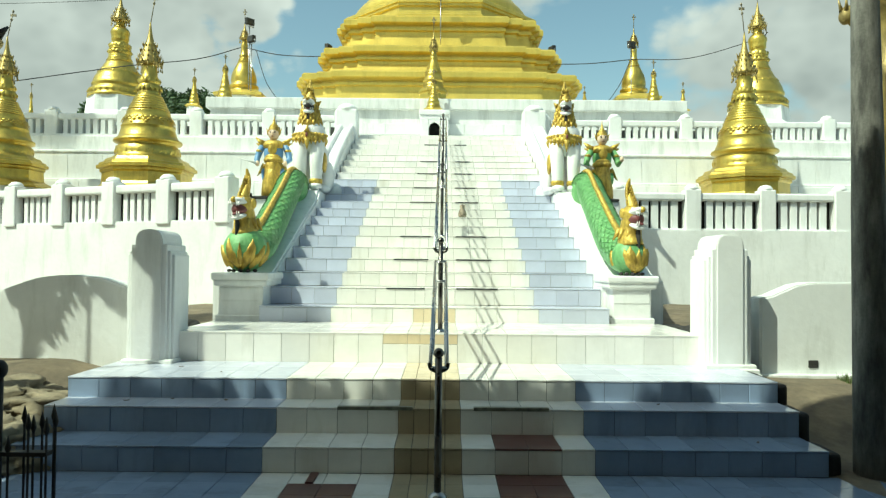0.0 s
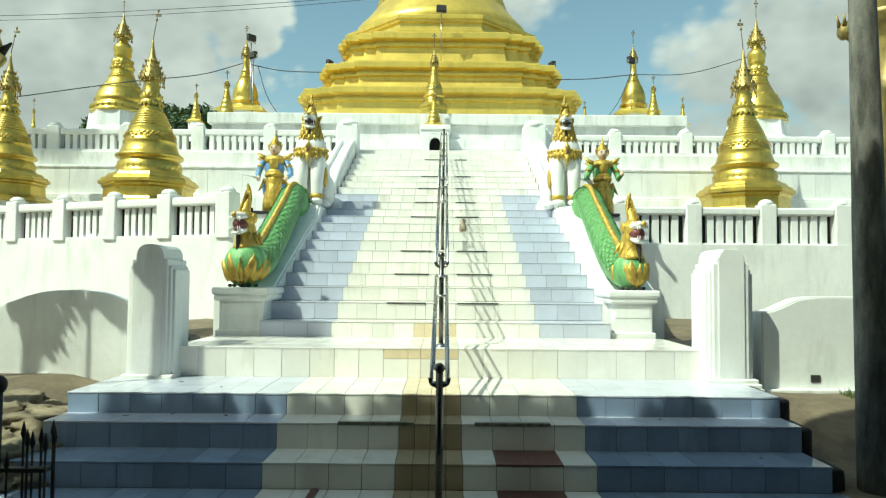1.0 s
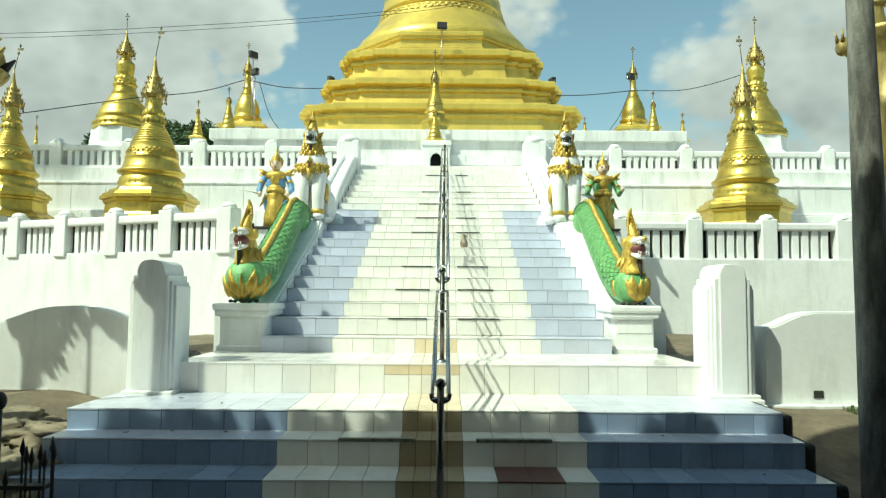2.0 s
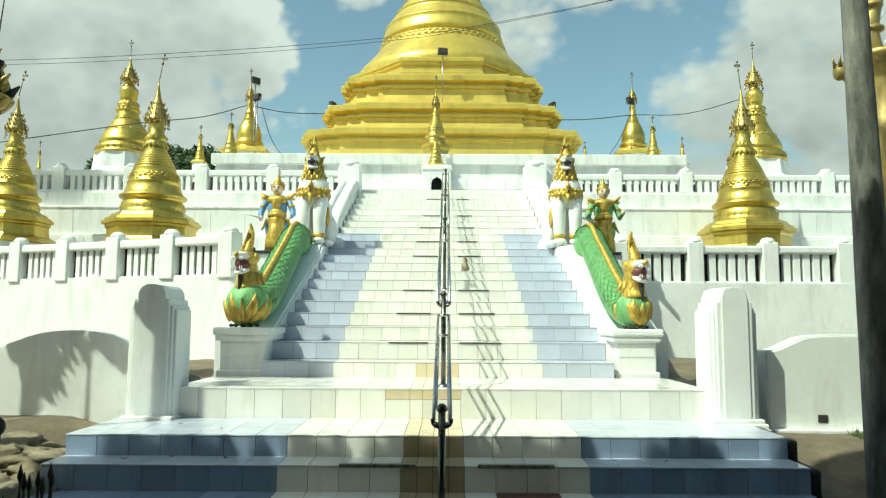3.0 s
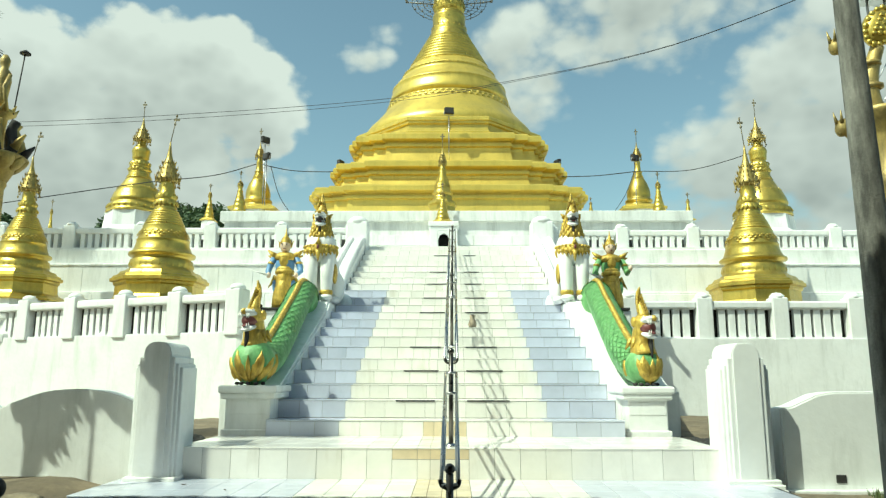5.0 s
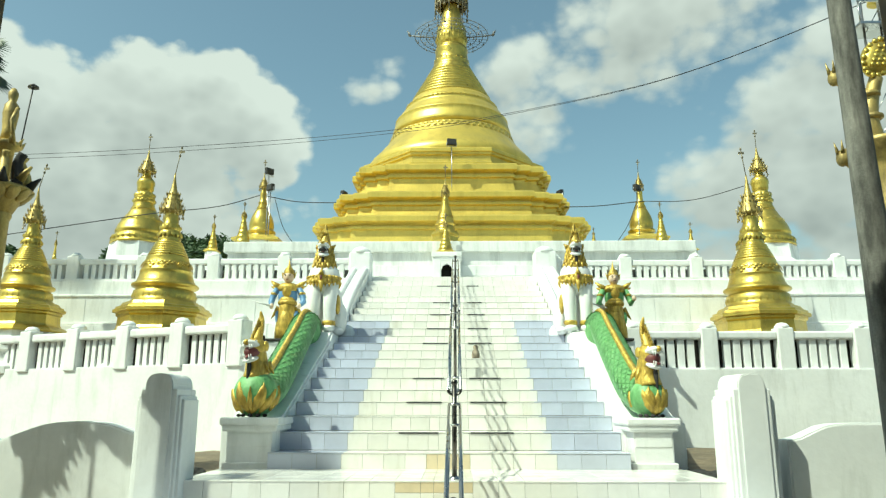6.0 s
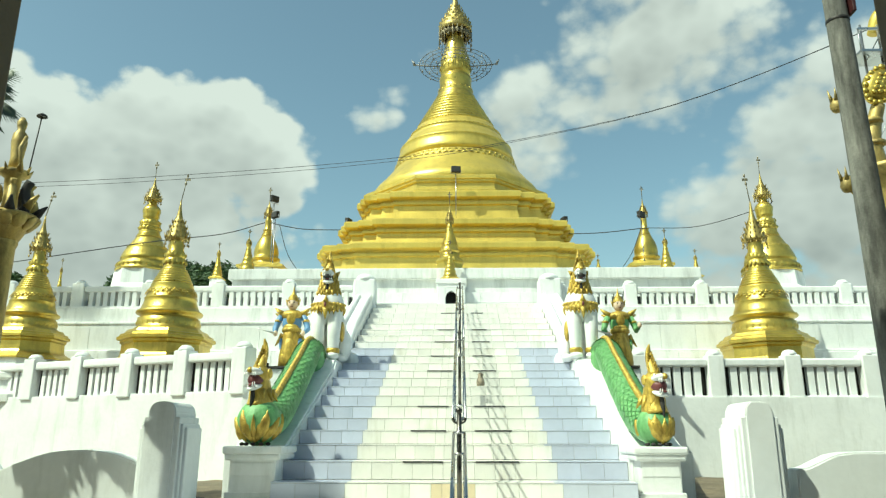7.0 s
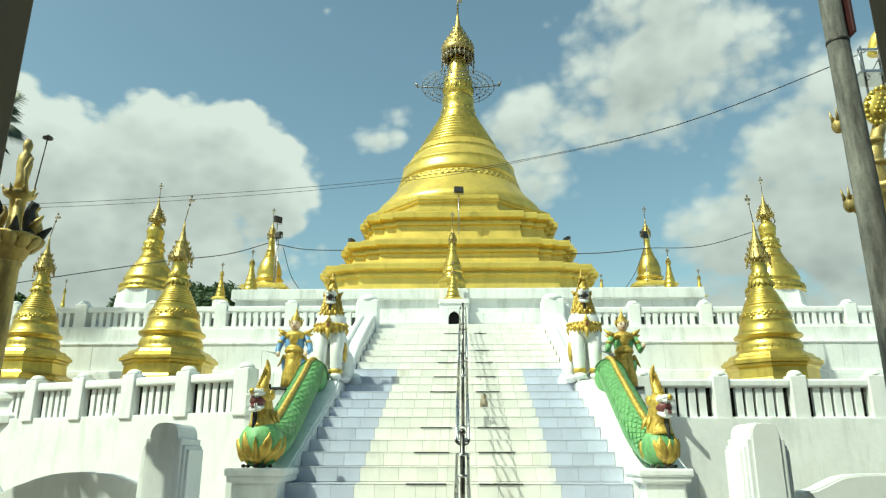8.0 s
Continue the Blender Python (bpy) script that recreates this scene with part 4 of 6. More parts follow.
# niche shrine at the head of the stairs
def niche():
    t = thing("niche_shrine", (-0.22, 15.95, TERR2), "small white shrine with a dark arched niche", "shrine")
    bm = bmesh.new()
    box(bm, -0.32, -0.13, 0, 0.55, -0.02, 0.52, 0.015)
    box(bm, 0.13, 0.32, 0, 0.55, -0.02, 0.52, 0.015)
    box(bm, -0.32, 0.32, 0, 0.55, 0.50, 0.60, 0.015)
    box(bm, -0.35, 0.35, -0.03, 0.58, 0.60, 0.72, 0.02)
    part("shrine_wall", bm, WHITE, t)
    bm = bmesh.new()
    prism(bm, [(-0.13, 0.3), (-0.13, 0.5), (0.13, 0.5), (0.13, 0.3), (0.09, 0.4), (0, 0.45), (-0.09, 0.4)], "y", 0.005, 0.1)
    part("arch", bm, WHITE, t)
    # near-black back carries the shade inside the niche as colour
    bm = bmesh.new()
    box(bm, -0.13, 0.13, 0.45, 0.5, -0.02, 0.5)
    part("niche_back", bm, DARK, t)


niche()


# the great stupa
def redented(a, w, z):
    """Square plan of half width w with a flat face of half width a and shallow stepped corners."""
    e = 0.15
    c = w - 2 * e
    f = (c - a) / 2
    quarter = [(a, -w), (a, -(w - e)), (a + f, -(w - e)), (a + f, -c), (c, -c), (c, -(a + f)), (w - e, -(a + f)), (w - e, -a), (w, -a)]
    pts = []
    for cs, sn in ((1, 0), (0, 1), (-1, 0), (0, -1)):
        pts += [(x * cs - y * sn, x * sn + y * cs) for x, y in quarter]
    return [(x, y, z) for x, y in pts]


def great_stupa():
    t = thing("great_stupa", (-0.14, 22.0, 0), "large matt gilded stupa with stepped base and bell", "stupa")
    tiers = [(5.1, 5.98, 6.32, 3.86, 2.76), (6.28, 6.78, 7.13, 3.38, 2.27), (7.08, 7.72, 8.08, 2.92, 1.85)]
    for z0, zc, z1, w, a in tiers:
        bm = bmesh.new()
        rings = []
        for dw, z in ((0.0, z0), (0.0, z0 + (zc - z0) * 0.12), (-0.06, z0 + (zc - z0) * 0.2), (-0.17, zc - 0.13), (-0.17, zc - 0.05), (-0.10, zc - 0.02), (-0.10, zc + 0.05), (-0.15, zc + 0.07), (-0.14, zc + 0.11), (-0.02, zc + 0.15), (0.02, zc + 0.17), (0.02, z1 - 0.05), (-0.03, z1), (-0.3, z1 + 0.03)):
            rings.append(redented(a + dw * 0.6, w + dw, z))
        loft(bm, rings)
        part("terrace_tier", bm, GOLD, t)
    bm = bmesh.new()
    c = 1 / math.cos(math.pi / 8)
    lathe(bm, [(r * c, z) for r, z in ((2.80, 8.05), (2.80, 8.16), (2.72, 8.2), (2.70, 8.38), (2.76, 8.41), (2.76, 8.47), (2.80, 8.49), (2.80, 8.58), (2.74, 8.62))], 8, turn=math.pi / 8, smooth=False)
    part("octagonal_band", bm, GOLD, t)
    bm = bmesh.new()
    prof = [(2.70, 8.5), (2.70, 8.78), (2.60, 8.93), (2.40, 9.14), (2.20, 9.38), (2.06, 9.58), (2.03, 9.62), (1.99, 9.80), (1.92, 9.83), (1.83, 9.85), (1.83, 9.87), (1.92, 9.90), (1.94, 9.97), (1.91, 10.06), (1.87, 10.20), (1.82, 10.33), (1.845, 10.36), (1.845, 10.39), (1.79, 10.42), (1.71, 10.56), (1.61, 10.70), (1.49, 10.84), (1.52, 10.86), (1.52, 10.90), (1.45, 10.93), (1.38, 11.05), (1.30, 11.17)]
    lathe(bm, prof, 72)
    part("bell", bm, GOLD, t)
    bm = bmesh.new()
    prof = []
    for k in range(9):
        z = 11.17 + 0.125 * k
        r = 1.285 - 0.070 * k
        prof += [(r - 0.01, z), (r + 0.016, z + 0.022), (r + 0.006, z + 0.075), (r - 0.060, z + 0.103)]
    prof += [(0.64, 12.32), (0.66, 12.38), (0.60, 12.44), (0.58, 12.54), (0.60, 12.60), (0.56, 12.66), (0.545, 12.78), (0.535, 12.95), (0.55, 13.03), (0.54, 13.10), (0.47, 13.16), (0.47, 13.22), (0.50, 13.26), (0.515, 13.40), (0.50, 13.70), (0.49, 13.86), (0.42, 14.02), (0.37, 14.15), (0.31, 14.48), (0.28, 14.62), (0.30, 14.68), (0.26, 14.9), (0.2, 15.2)]
    lathe(bm, prof, 48)
    part("spire", bm, GOLD_LEAF, t)
    # raised lotus and bead bands
    bm = bmesh.new()
    for k in range(64):
        a = 2 * math.pi * k / 64
        ball(bm, (2.00 * math.cos(a), 2.00 * math.sin(a), 9.74), (0.014, 0.080, 0.040), 0, (0, 0, math.degrees(a)), 8, 6)
        ball(bm, (2.03 * math.cos(a + 0.05), 2.03 * math.sin(a + 0.05), 9.655), (0.012, 0.070, 0.035), 0, (0, 0, math.degrees(a + 0.05)), 8, 6)
        ball(bm, (1.515 * math.cos(a), 1.515 * math.sin(a), 10.88), (0.015, 0.045, 0.020), 0, (0, 0, math.degrees(a)), 8, 6)
    for k in range(20):
        a = 2 * math.pi * k / 20
        ball(bm, (0.575 * math.cos(a), 0.575 * math.sin(a), 12.62), (0.03, 0.05, 0.04), 0, u=6, v=5)
    leaf_ring(bm, 18, 0.50, 13.62, 0.09, -0.32, 0.025)
    leaf_ring(bm, 18, 0.49, 13.60, 0.09, 0.34, -0.03, 0.2)
    part("bead_band", bm, GOLD_LEAF, t)["kind"] = "stuff"
    bm = bmesh.new()
    prof = [(0.30, 14.86), (0.55, 14.88), (0.58, 14.92), (0.56, 15.10), (0.50, 15.16), (0.51, 15.24), (0.38, 15.34), (0.39, 15.42), (0.29, 15.52), (0.30, 15.60), (0.20, 15.72), (0.20, 15.80), (0.12, 15.95), (0.08, 16.2), (0.05, 16.4), (0.02, 16.6)]
    lathe(bm, prof, 24)
    for r, z, n in ((0.57, 15.06, 18), (0.50, 15.22, 16), (0.385, 15.40, 14), (0.29, 15.58, 12), (0.20, 15.78, 8)):
        leaf_ring(bm, n, r * 0.94, z, 0.09, 0.16, 0.03)
    # bells and dark garlands under the rim
    for k in range(22):
        a = 2 * math.pi * k / 22
        p = Vector((0.56 * math.cos(a), 0.56 * math.sin(a), 14.92))
        drop = (0.34, 0.62, 0.26, 0.48, 0.70)[k % 5]
        tube(bm, [p, p - Vector((0, 0, drop))], 0.016, 5, 1)
        ball(bm, p - Vector((0, 0, drop)), (0.04, 0.04, 0.06), 1, u=6, v=5)
        ball(bm, p * 0.82 + Vector((0, 0, 14.76 - p.z * 0.82)), (0.09, 0.09, 0.11), 1, (0, 0, 40 * k), 8, 6)
    crown = part("umbrella_crown", bm, [GOLD_DARK, BRASS_DULL], t, "tiered gilt umbrella crown with hanging bells")
    bm = bmesh.new()
    tube(bm, [(0, 0, 16.5), (0, 0, 17.5)], 0.022, 6)
    for z in (16.62, 16.76, 16.90):
        ball(bm, (0, 0, z), (0.05, 0.05, 0.04), 0, u=8, v=6)
    box(bm, -0.02, 0.16, -0.01, 0.01, 17.0, 17.1)
    ball(bm, (0, 0, 17.5), (0.05, 0.05, 0.07), 0)
    part("finial", bm, BRASS_DULL, crown, "thin finial with vane and orb")
    # level hoop of small lamps round the spire, on two arms with birds
    bm = bmesh.new()
    for r in (0.62, 0.86, 1.06, 1.24):
        tube(bm, [(r * math.cos(2 * math.pi * k / 40), r * math.sin(2 * math.pi * k / 40), 13.60) for k in range(41)], 0.012, 5)
    for k in range(36):
        a = 2 * math.pi * k / 36
        o = Vector((math.cos(a), math.sin(a), 0))
        tube(bm, [o * 0.50 + Vector((0, 0, 13.58)), o * 1.28 + Vector((0, 0, 13.62))], 0.006, 4)
        for r in (0.74, 0.96, 1.16)[k % 3:k % 3 + 1]:
            ball(bm, o * r + Vector((0, 0, 13.54)), (0.028, 0.028, 0.05), 0, u=6, v=5)
    for s in (-1, 1):
        tube(bm, [(s * 0.3, 0, 13.56), (s * 1.46, 0, 13.68)], 0.022, 6)
        cone(bm, (s * 1.40, 0, 13.66), (s * 1.50, 0, 13.86), 0.05, 0.012, 6)
        cone(bm, (s * 1.44, 0, 13.78), (s * 1.38, 0, 13.62), 0.04, 0.01, 6)
    part("lamp_wheel", bm, WIRE_GREY, t, "wire hoop of small lamps on arms")


great_stupa()


# pillars and curved walls at the landing
def gate_pillar(x, label):
    t = thing("gate_pillar", (x, 5.95, 0.40), label, "pillar", group="gate pillars")
    bm = bmesh.new()
    outline = [(-0.115, 0), (-0.115, 1.12), (-0.10, 1.17), (-0.07, 1.20), (-0.02, 1.21), (0.02, 1.21), (0.07, 1.20), (0.10, 1.17), (0.115, 1.12), (0.115, 0)]
    prism(bm, outline, "y", -0.02, 0.44)
    bmesh.ops.bevel(bm, geom=[e for e in bm.edges], offset=0.010, segments=2, affect="EDGES")
    part("centre_shaft", bm, WHITE, t)
    for w, z, d in ((0.150, 1.085, 0.012), (0.175, 1.03, 0.032), (0.200, 1.00, 0.06)):
        bm = bmesh.new()
        box(bm, -w, w, d - 0.02, 0.44 - d, 0, z, 0.010)
        part("shoulder", bm, WHITE, t)
    for h, w in ((0.05, 0.25), (0.09, 0.235), (0.125, 0.215)):
        bm = bmesh.new()
        box(bm, -w, w, -0.02 - (w - 0.2), 0.44, 0, h, 0.012)
        part("base_moulding", bm, OLD_WHITE, t)


gate_pillar(-2.455, "white stepped gate pillar with a rounded top, dappled shade")
gate_pillar(2.395, "white stepped gate pillar with a rounded top")


def curved_wall(name, x0, x1, humps, low, high, y, label):
    """A low wall whose top swells between its posts."""
    bm = bmesh.new()
    top = []
    n = 40
    for i in range(n + 1):
        x = x0 + (x1 - x0) * i / n
        top.append((x, humps(x)))
    prism(bm, [(x0, low)] + top + [(x1, low)], "y", y, y + 0.22)
    bmesh.ops.bevel(bm, geom=[e for e in bm.edges if abs(e.verts[0].co.y - e.verts[1].co.y) < 1e-4], offset=0.015, segments=2, affect="EDGES")
    return solid(name, bm, WHITE, label, "wall", "structure")


def left_top(x):
    s = 1 / (1 + math.exp((abs(x + 3.25) - 0.45) * 9))
    return 1.05 + 0.17 * s if x > -3.9 else (1.05 if x > -4.02 else 1.17)


def right_top(x):
    s = 1 / (1 + math.exp(-(x - 2.97) * 14))
    return 1.06 + 0.15 * s if x < 4.6 else 1.06


curved_wall("boundary_wall_left", -6.5, -2.66, left_top, 0.2, 1.2, 6.2, "white boundary wall with a swelling curved top")
curved_wall("boundary_wall_right", 2.76, 7.0, right_top, 0.40, 1.2, 6.2, "white boundary wall with a curved top and drain hole")
bm = bmesh.new()
box(bm, 2.76, 7.0, 6.12, 6.5, 0.1, 0.415, 0.01)
solid("wall_footing", bm, OLD_WHITE, "rough rendered footing under the boundary wall", "footing", "structure")
bm = bmesh.new()
box(bm, 2.50, 2.77, 6.42, 6.5, 0.2, 1.06)
solid("wall_return", bm, OLD_WHITE, "grey set-back piece of wall beside the pillar", "wall", "structure")
for x, z in ((3.22, 0.50), (-3.46, 0.46)):
    drain = thing("drain_outlet", (x, 6.195, z), "small square drain outlet, a black block standing in for its dark hole", "drain", group="drains in the boundary wall")
    bm = bmesh.new()
    for x0, x1, z0, z1 in ((-0.05, 0.05, 0.028, 0.042), (-0.05, 0.05, -0.042, -0.028), (-0.05, -0.034, -0.028, 0.028), (0.034, 0.05, -0.028, 0.028)):
        box(bm, x0, x1, -0.012, 0.06, z0, z1)
    if x < 0:
        part("frame", bm, OLD_WHITE, drain)
    else:
        bm.free()
    # solid black block in place of the dark inside the hole
    bm = bmesh.new()
    box(bm, -0.040, 0.044, -0.004, 0.06, -0.034, 0.032, 0.006)
    part("opening", bm, BLACK_STONE, drain)


# handrail
def handrail():
    t = thing("handrail", (-0.02, 0, 0), "polished steel centre handrail on slim posts", "handrail")
    def loop(a, b, w):
        bm = bmesh.new()
        for s in (-1, 1):
            tube(bm, [(s * w, *a), (s * w, *b)], 0.011, 10)
        for end in (a, b):
            tube(bm, [(-w, *end), (w, *end)], 0.011, 8)
        part("rail_loop", bm, STEEL, t)
    loop((4.10, 0.74), (6.25, 1.36), 0.048)
    loop((6.30, 1.47), (9.4, 2.56), 0.055)
    loop((9.4, 2.56), (14.6, 4.33), 0.06)
    loop((4.62, 0.76), (6.15, 1.19), 0.042)
    loop((6.9, 1.50), (9.3, 2.35), 0.046)
    loop((9.4, 2.38), (14.6, 4.15), 0.05)
    def foot(y):
        if y < D1:
            return 0
        for lim, z in ((D2, Z1), (D3, Z2), (D4, Z3), (D5, Z4)):
            if y < lim:
                return z
        return NOSES[min(int((y - D5) / TREAD), 20)]
    for y, z in ((4.10, 0.80), (6.28, 1.52), (9.45, 2.64), (12.1, 3.52), (14.6, 4.40)):
        bm = bmesh.new()
        tube(bm, [(0, y, foot(y)), (0, y, z)], 0.021, 12)
        post = part("post", bm, DARK_STEEL, t)
        bm = bmesh.new()
        ball(bm, (0, y, z + 0.025), (0.03, 0.03, 0.03))
        part("ball_cap", bm, DARK_STEEL, post)
        bm = bmesh.new()
        lathe(bm, [(0.055, foot(y)), (0.055, foot(y) + 0.012), (0.03, foot(y) + 0.03), (0.022, foot(y) + 0.035)], 14, (0, y))
        part("base_flange", bm, STEEL, post)
        bm = bmesh.new()
        tube(bm, curve([(-0.055, y, z - 0.03), (-0.045, y, z - 0.065), (0, y, z - 0.08), (0.045, y, z - 0.065), (0.055, y, z - 0.03)], 3), 0.011, 8)
        part("bracket", bm, DARK_STEEL, post)


handrail()


# utility pole with its bracket
def pole():
    t = thing("utility_pole", (2.77, 4.6, 0.0), "stained grey concrete utility pole beside the steps", "utility pole")
    bm = bmesh.new()
    tube(bm, [(0.005, 0, -0.1), (-0.015, 0, 1.5), (-0.035, 0, 3.0), (-0.052, 0, 4.2), (-0.07, 0, 5.5), (-0.10, 0, 8.0)], [0.116, 0.103, 0.084, 0.075, 0.069, 0.06], 20)
    part("shaft", bm, CONCRETE, t)
    bm = bmesh.new()
    box(bm, 0.02, 0.045, -0.09, 0.0, 4.25, 4.75, 0.005)
    part("meter_plate", bm, mat("maroon_plate", (0.05, 0.012, 0.012), 0.5, vary=0.2, size=10, bump=0.1), t, "dull red metal plate")
    bm = bmesh.new()
    lathe(bm, [(0.074, 4.20), (0.079, 4.205), (0.079, 4.225), (0.074, 4.23)], 20, (-0.052, 0))
    part("clamp_band", bm, IRON, t)


pole()


# spiked fence at the corner of the steps
def fence():
    t = thing("spiked_fence", (-2.25, 3.75, 0), "low dark iron fence with spear points", "fence")
    bm = bmesh.new()
    tube(bm, [(-0.085, 0.02, 0), (-0.085, 0.02, 0.74)], 0.02, 10)
    ball(bm, (-0.085, 0.02, 0.76), (0.04, 0.04, 0.05))
    part("gate_post", bm, IRON, t)
    for k, (x, h) in enumerate(((-0.02, 0.45), (0.035, 0.60), (0.055, 0.54), (0.085, 0.57), (0.13, 0.57), (0.165, 0.60), (0.18, 0.55), (0.20, 0.58), (-0.19, 0.40), (-0.26, 0.42))):
        bm = bmesh.new()
        y = 0.05 * (k % 3)
        h -= 0.07
        tube(bm, [(x, y, 0), (x, y, h - 0.05)], 0.007, 6)
        part("bar", bm, IRON, t)
        bm = bmesh.new()
        lathe(bm, [(0.006, h - 0.06), (0.016, h - 0.03), (0.010, h), (0.002, h + 0.035)], 8, (x, y))
        part("spear_point", bm, IRON, t)
    for z in (0.02, 0.31):
        bm = bmesh.new()
        box(bm, -0.35, 0.185, -0.008, 0.05, z, z + 0.022)
        part("cross_rail", bm, IRON, t)


fence()


# tall gilt columns with figures at the edges of the court
def lotus_column(name, x, y, z, scale, label):
    t = thing(name, pose(x, y, 0), label, "column")
    s = scale
    bm = bmesh.new()
    lathe(bm, [(0.13 * s, height(x, y)), (0.13 * s, z - 0.35 * s), (0.15 * s, z - 0.30 * s), (0.14 * s, z - 0.25 * s)], 16)
    part("shaft", bm, GOLD_OLD, t)
    bm = bmesh.new()
    lathe(bm, [(0.14 * s, z - 0.28 * s), (0.22 * s, z - 0.12 * s), (0.33 * s, z - 0.01 * s), (0.34 * s, z), (0.30 * s, z + 0.03 * s)], 20)
    for k in range(12):
        a = 2 * math.pi * k / 12
        ball(bm, (0.27 * s * math.cos(a), 0.27 * s * math.sin(a), z - 0.07 * s), (0.030 * s, 0.075 * s, 0.10 * s), 0, (0, 42, math.degrees(a)), 10, 8)
    part("lotus_capital", bm, GOLD_OLD, t)
    bm = bmesh.new()
    for k in range(5):
        a = 2 * math.pi * k / 5 + 0.3
        cx, cy = 0.17 * s * math.cos(a), 0.17 * s * math.sin(a)
        tube(bm, curve([(cx, cy, z), (cx * 1.5, cy * 1.5, z + 0.12 * s), (cx * 1.05, cy * 1.05, z + 0.3 * s), (cx * 1.3, cy * 1.3, z + 0.40 * s)], 3), [0.05 * s] * 7 + [0.035 * s] * 3, 8, k % 2)
        cone(bm, (cx * 1.6, cy * 1.6, z + 0.03 * s), (cx * 2.3, cy * 2.3, z + 0.16 * s), 0.06 * s, 0.01, 8, 1 - k % 2)
    lathe(bm, [(0.09 * s, z), (0.075 * s, z + 0.25 * s), (0.09 * s, z + 0.46 * s), (0.16 * s, z + 0.50 * s), (0.17 * s, z + 0.54 * s), (0.10 * s, z + 0.57 * s)], 16)
    # draped upper form
    lathe(bm, [(0.08 * s, z + 0.55 * s), (0.065 * s, z + 0.70 * s), (0.085 * s, z + 0.9 * s), (0.075 * s, z + 1.0 * s), (0.038 * s, z + 1.05 * s), (0.05 * s, z + 1.10 * s), (0.055 * s, z + 1.15 * s), (0.025 * s, z + 1.21 * s)], 16)
    tube(bm, [(0.11 * s, -0.05, z + 0.95 * s), (0.10 * s, -0.12 * s, z + 0.78 * s), (0.15 * s, -0.1, z + 0.5 * s)], 0.022 * s, 8)
    # dark curved neck of a bird with a gilt beak
    tube(bm, curve([(0.16 * s, -0.05, z + 0.02), (0.24 * s, -0.06, z + 0.10 * s), (0.20 * s, -0.06, z + 0.28 * s), (0.25 * s, -0.06, z + 0.40 * s)], 4), [0.055 * s] * 9 + [0.05 * s] * 4, 10, 1)
    cone(bm, (0.24 * s, -0.06, z + 0.10 * s), (0.37 * s, -0.07, z + 0.24 * s), 0.06 * s, 0.012, 8, 0)
    for k in range(8):
        a = 2 * math.pi * k / 8
        cone(bm, (0.14 * s * math.cos(a), 0.14 * s * math.sin(a), z + 0.52 * s), (0.19 * s * math.cos(a), 0.19 * s * math.sin(a), z + 0.60 * s), 0.03 * s, 0.004, 6)
    part("ornament_group", bm, [GOLD_OLD, BLACK_STONE], t, "weathered gilt figures on a lotus")
    bm = bmesh.new()
    tube(bm, [(0.16 * s, 0, z + 0.5 * s), (0.22 * s, 0, z + 1.25 * s)], 0.008, 6)
    lathe(bm, [(0.06 * s, z + 1.22 * s), (0.055 * s, z + 1.24 * s), (0.01 * s, z + 1.27 * s)], 12, (0.22 * s, 0))
    part("umbrella", bm, IRON, t, "small metal umbrella on a thin rod")
    return t


lotus_column("lotus_column", -5.08, 7.5, 3.70, 1.0, "tall gilt column with lotus capital and weathered figures")


def hooded_column():
    t = thing("naga_column", (5.35, 8.5, 0), "gilt column with a hooded serpent and lotus buds", "column")
    bm = bmesh.new()
    lathe(bm, [(0.20, height(5.35, 8.5)), (0.18, 3.6), (0.22, 3.7), (0.17, 3.78), (0.16, 4.3), (0.24, 4.42), (0.34, 4.52), (0.35, 4.58), (0.10, 4.62)], 18)
    part("shaft", bm, GOLD_OLD, t)
    bm = bmesh.new()
    tube(bm, curve([(-0.08, 0, 4.55), (-0.14, -0.02, 4.85), (-0.10, -0.03, 5.15), (-0.02, -0.06, 5.42)], 5), [0.11 - 0.002 * i for i in range(16)], 12)
    for z in (4.9, 5.2):
        lathe(bm, [(0.10, z - 0.04), (0.135, z - 0.02), (0.135, z + 0.02), (0.10, z + 0.04)], 14, (-0.12, -0.02))
    part("neck", bm, GOLD_OLD, t)
    bm = bmesh.new()
    ball(bm, (0.02, -0.06, 5.68), (0.20, 0.12, 0.27), 0, (0, 22, 0), 18, 14)
    for k in range(18):
        a = 2 * math.pi * k / 18
        ball(bm, (0.02 + 0.19 * math.cos(a) + 0.08 * math.sin(a), -0.12, 5.68 + 0.25 * math.sin(a)), (0.04, 0.03, 0.04), 0, u=8, v=6)
    for row in range(5):
        for k in range(4):
            ball(bm, (-0.10 + 0.07 * k + 0.03 * row, -0.165, 5.56 + 0.06 * row), (0.035, 0.02, 0.032), 0, u=8, v=6)
    part("hood", bm, GOLD_LEAF, t, "bright gilt scaled hood")
    for x, z in ((-0.50, 5.50), (-0.52, 4.42)):
        bm = bmesh.new()
        tube(bm, curve([(-0.12, 0.05, z - 0.25), (-0.34, 0.03, z - 0.22), (x, 0, z - 0.10)], 4), 0.025, 8)
        ball(bm, (x, 0, z - 0.04), (0.085, 0.085, 0.12), 0, (0, 15, 0), 12, 10)
        for k in range(6):
            a = 2 * math.pi * k / 6
            cone(bm, (x + 0.06 * math.cos(a), 0.06 * math.sin(a), z), (x + 0.10 * math.cos(a), 0.10 * math.sin(a), z + 0.16), 0.03, 0.004, 6)
        part("lotus_bud", bm, GOLD_OLD, t)


hooded_column()


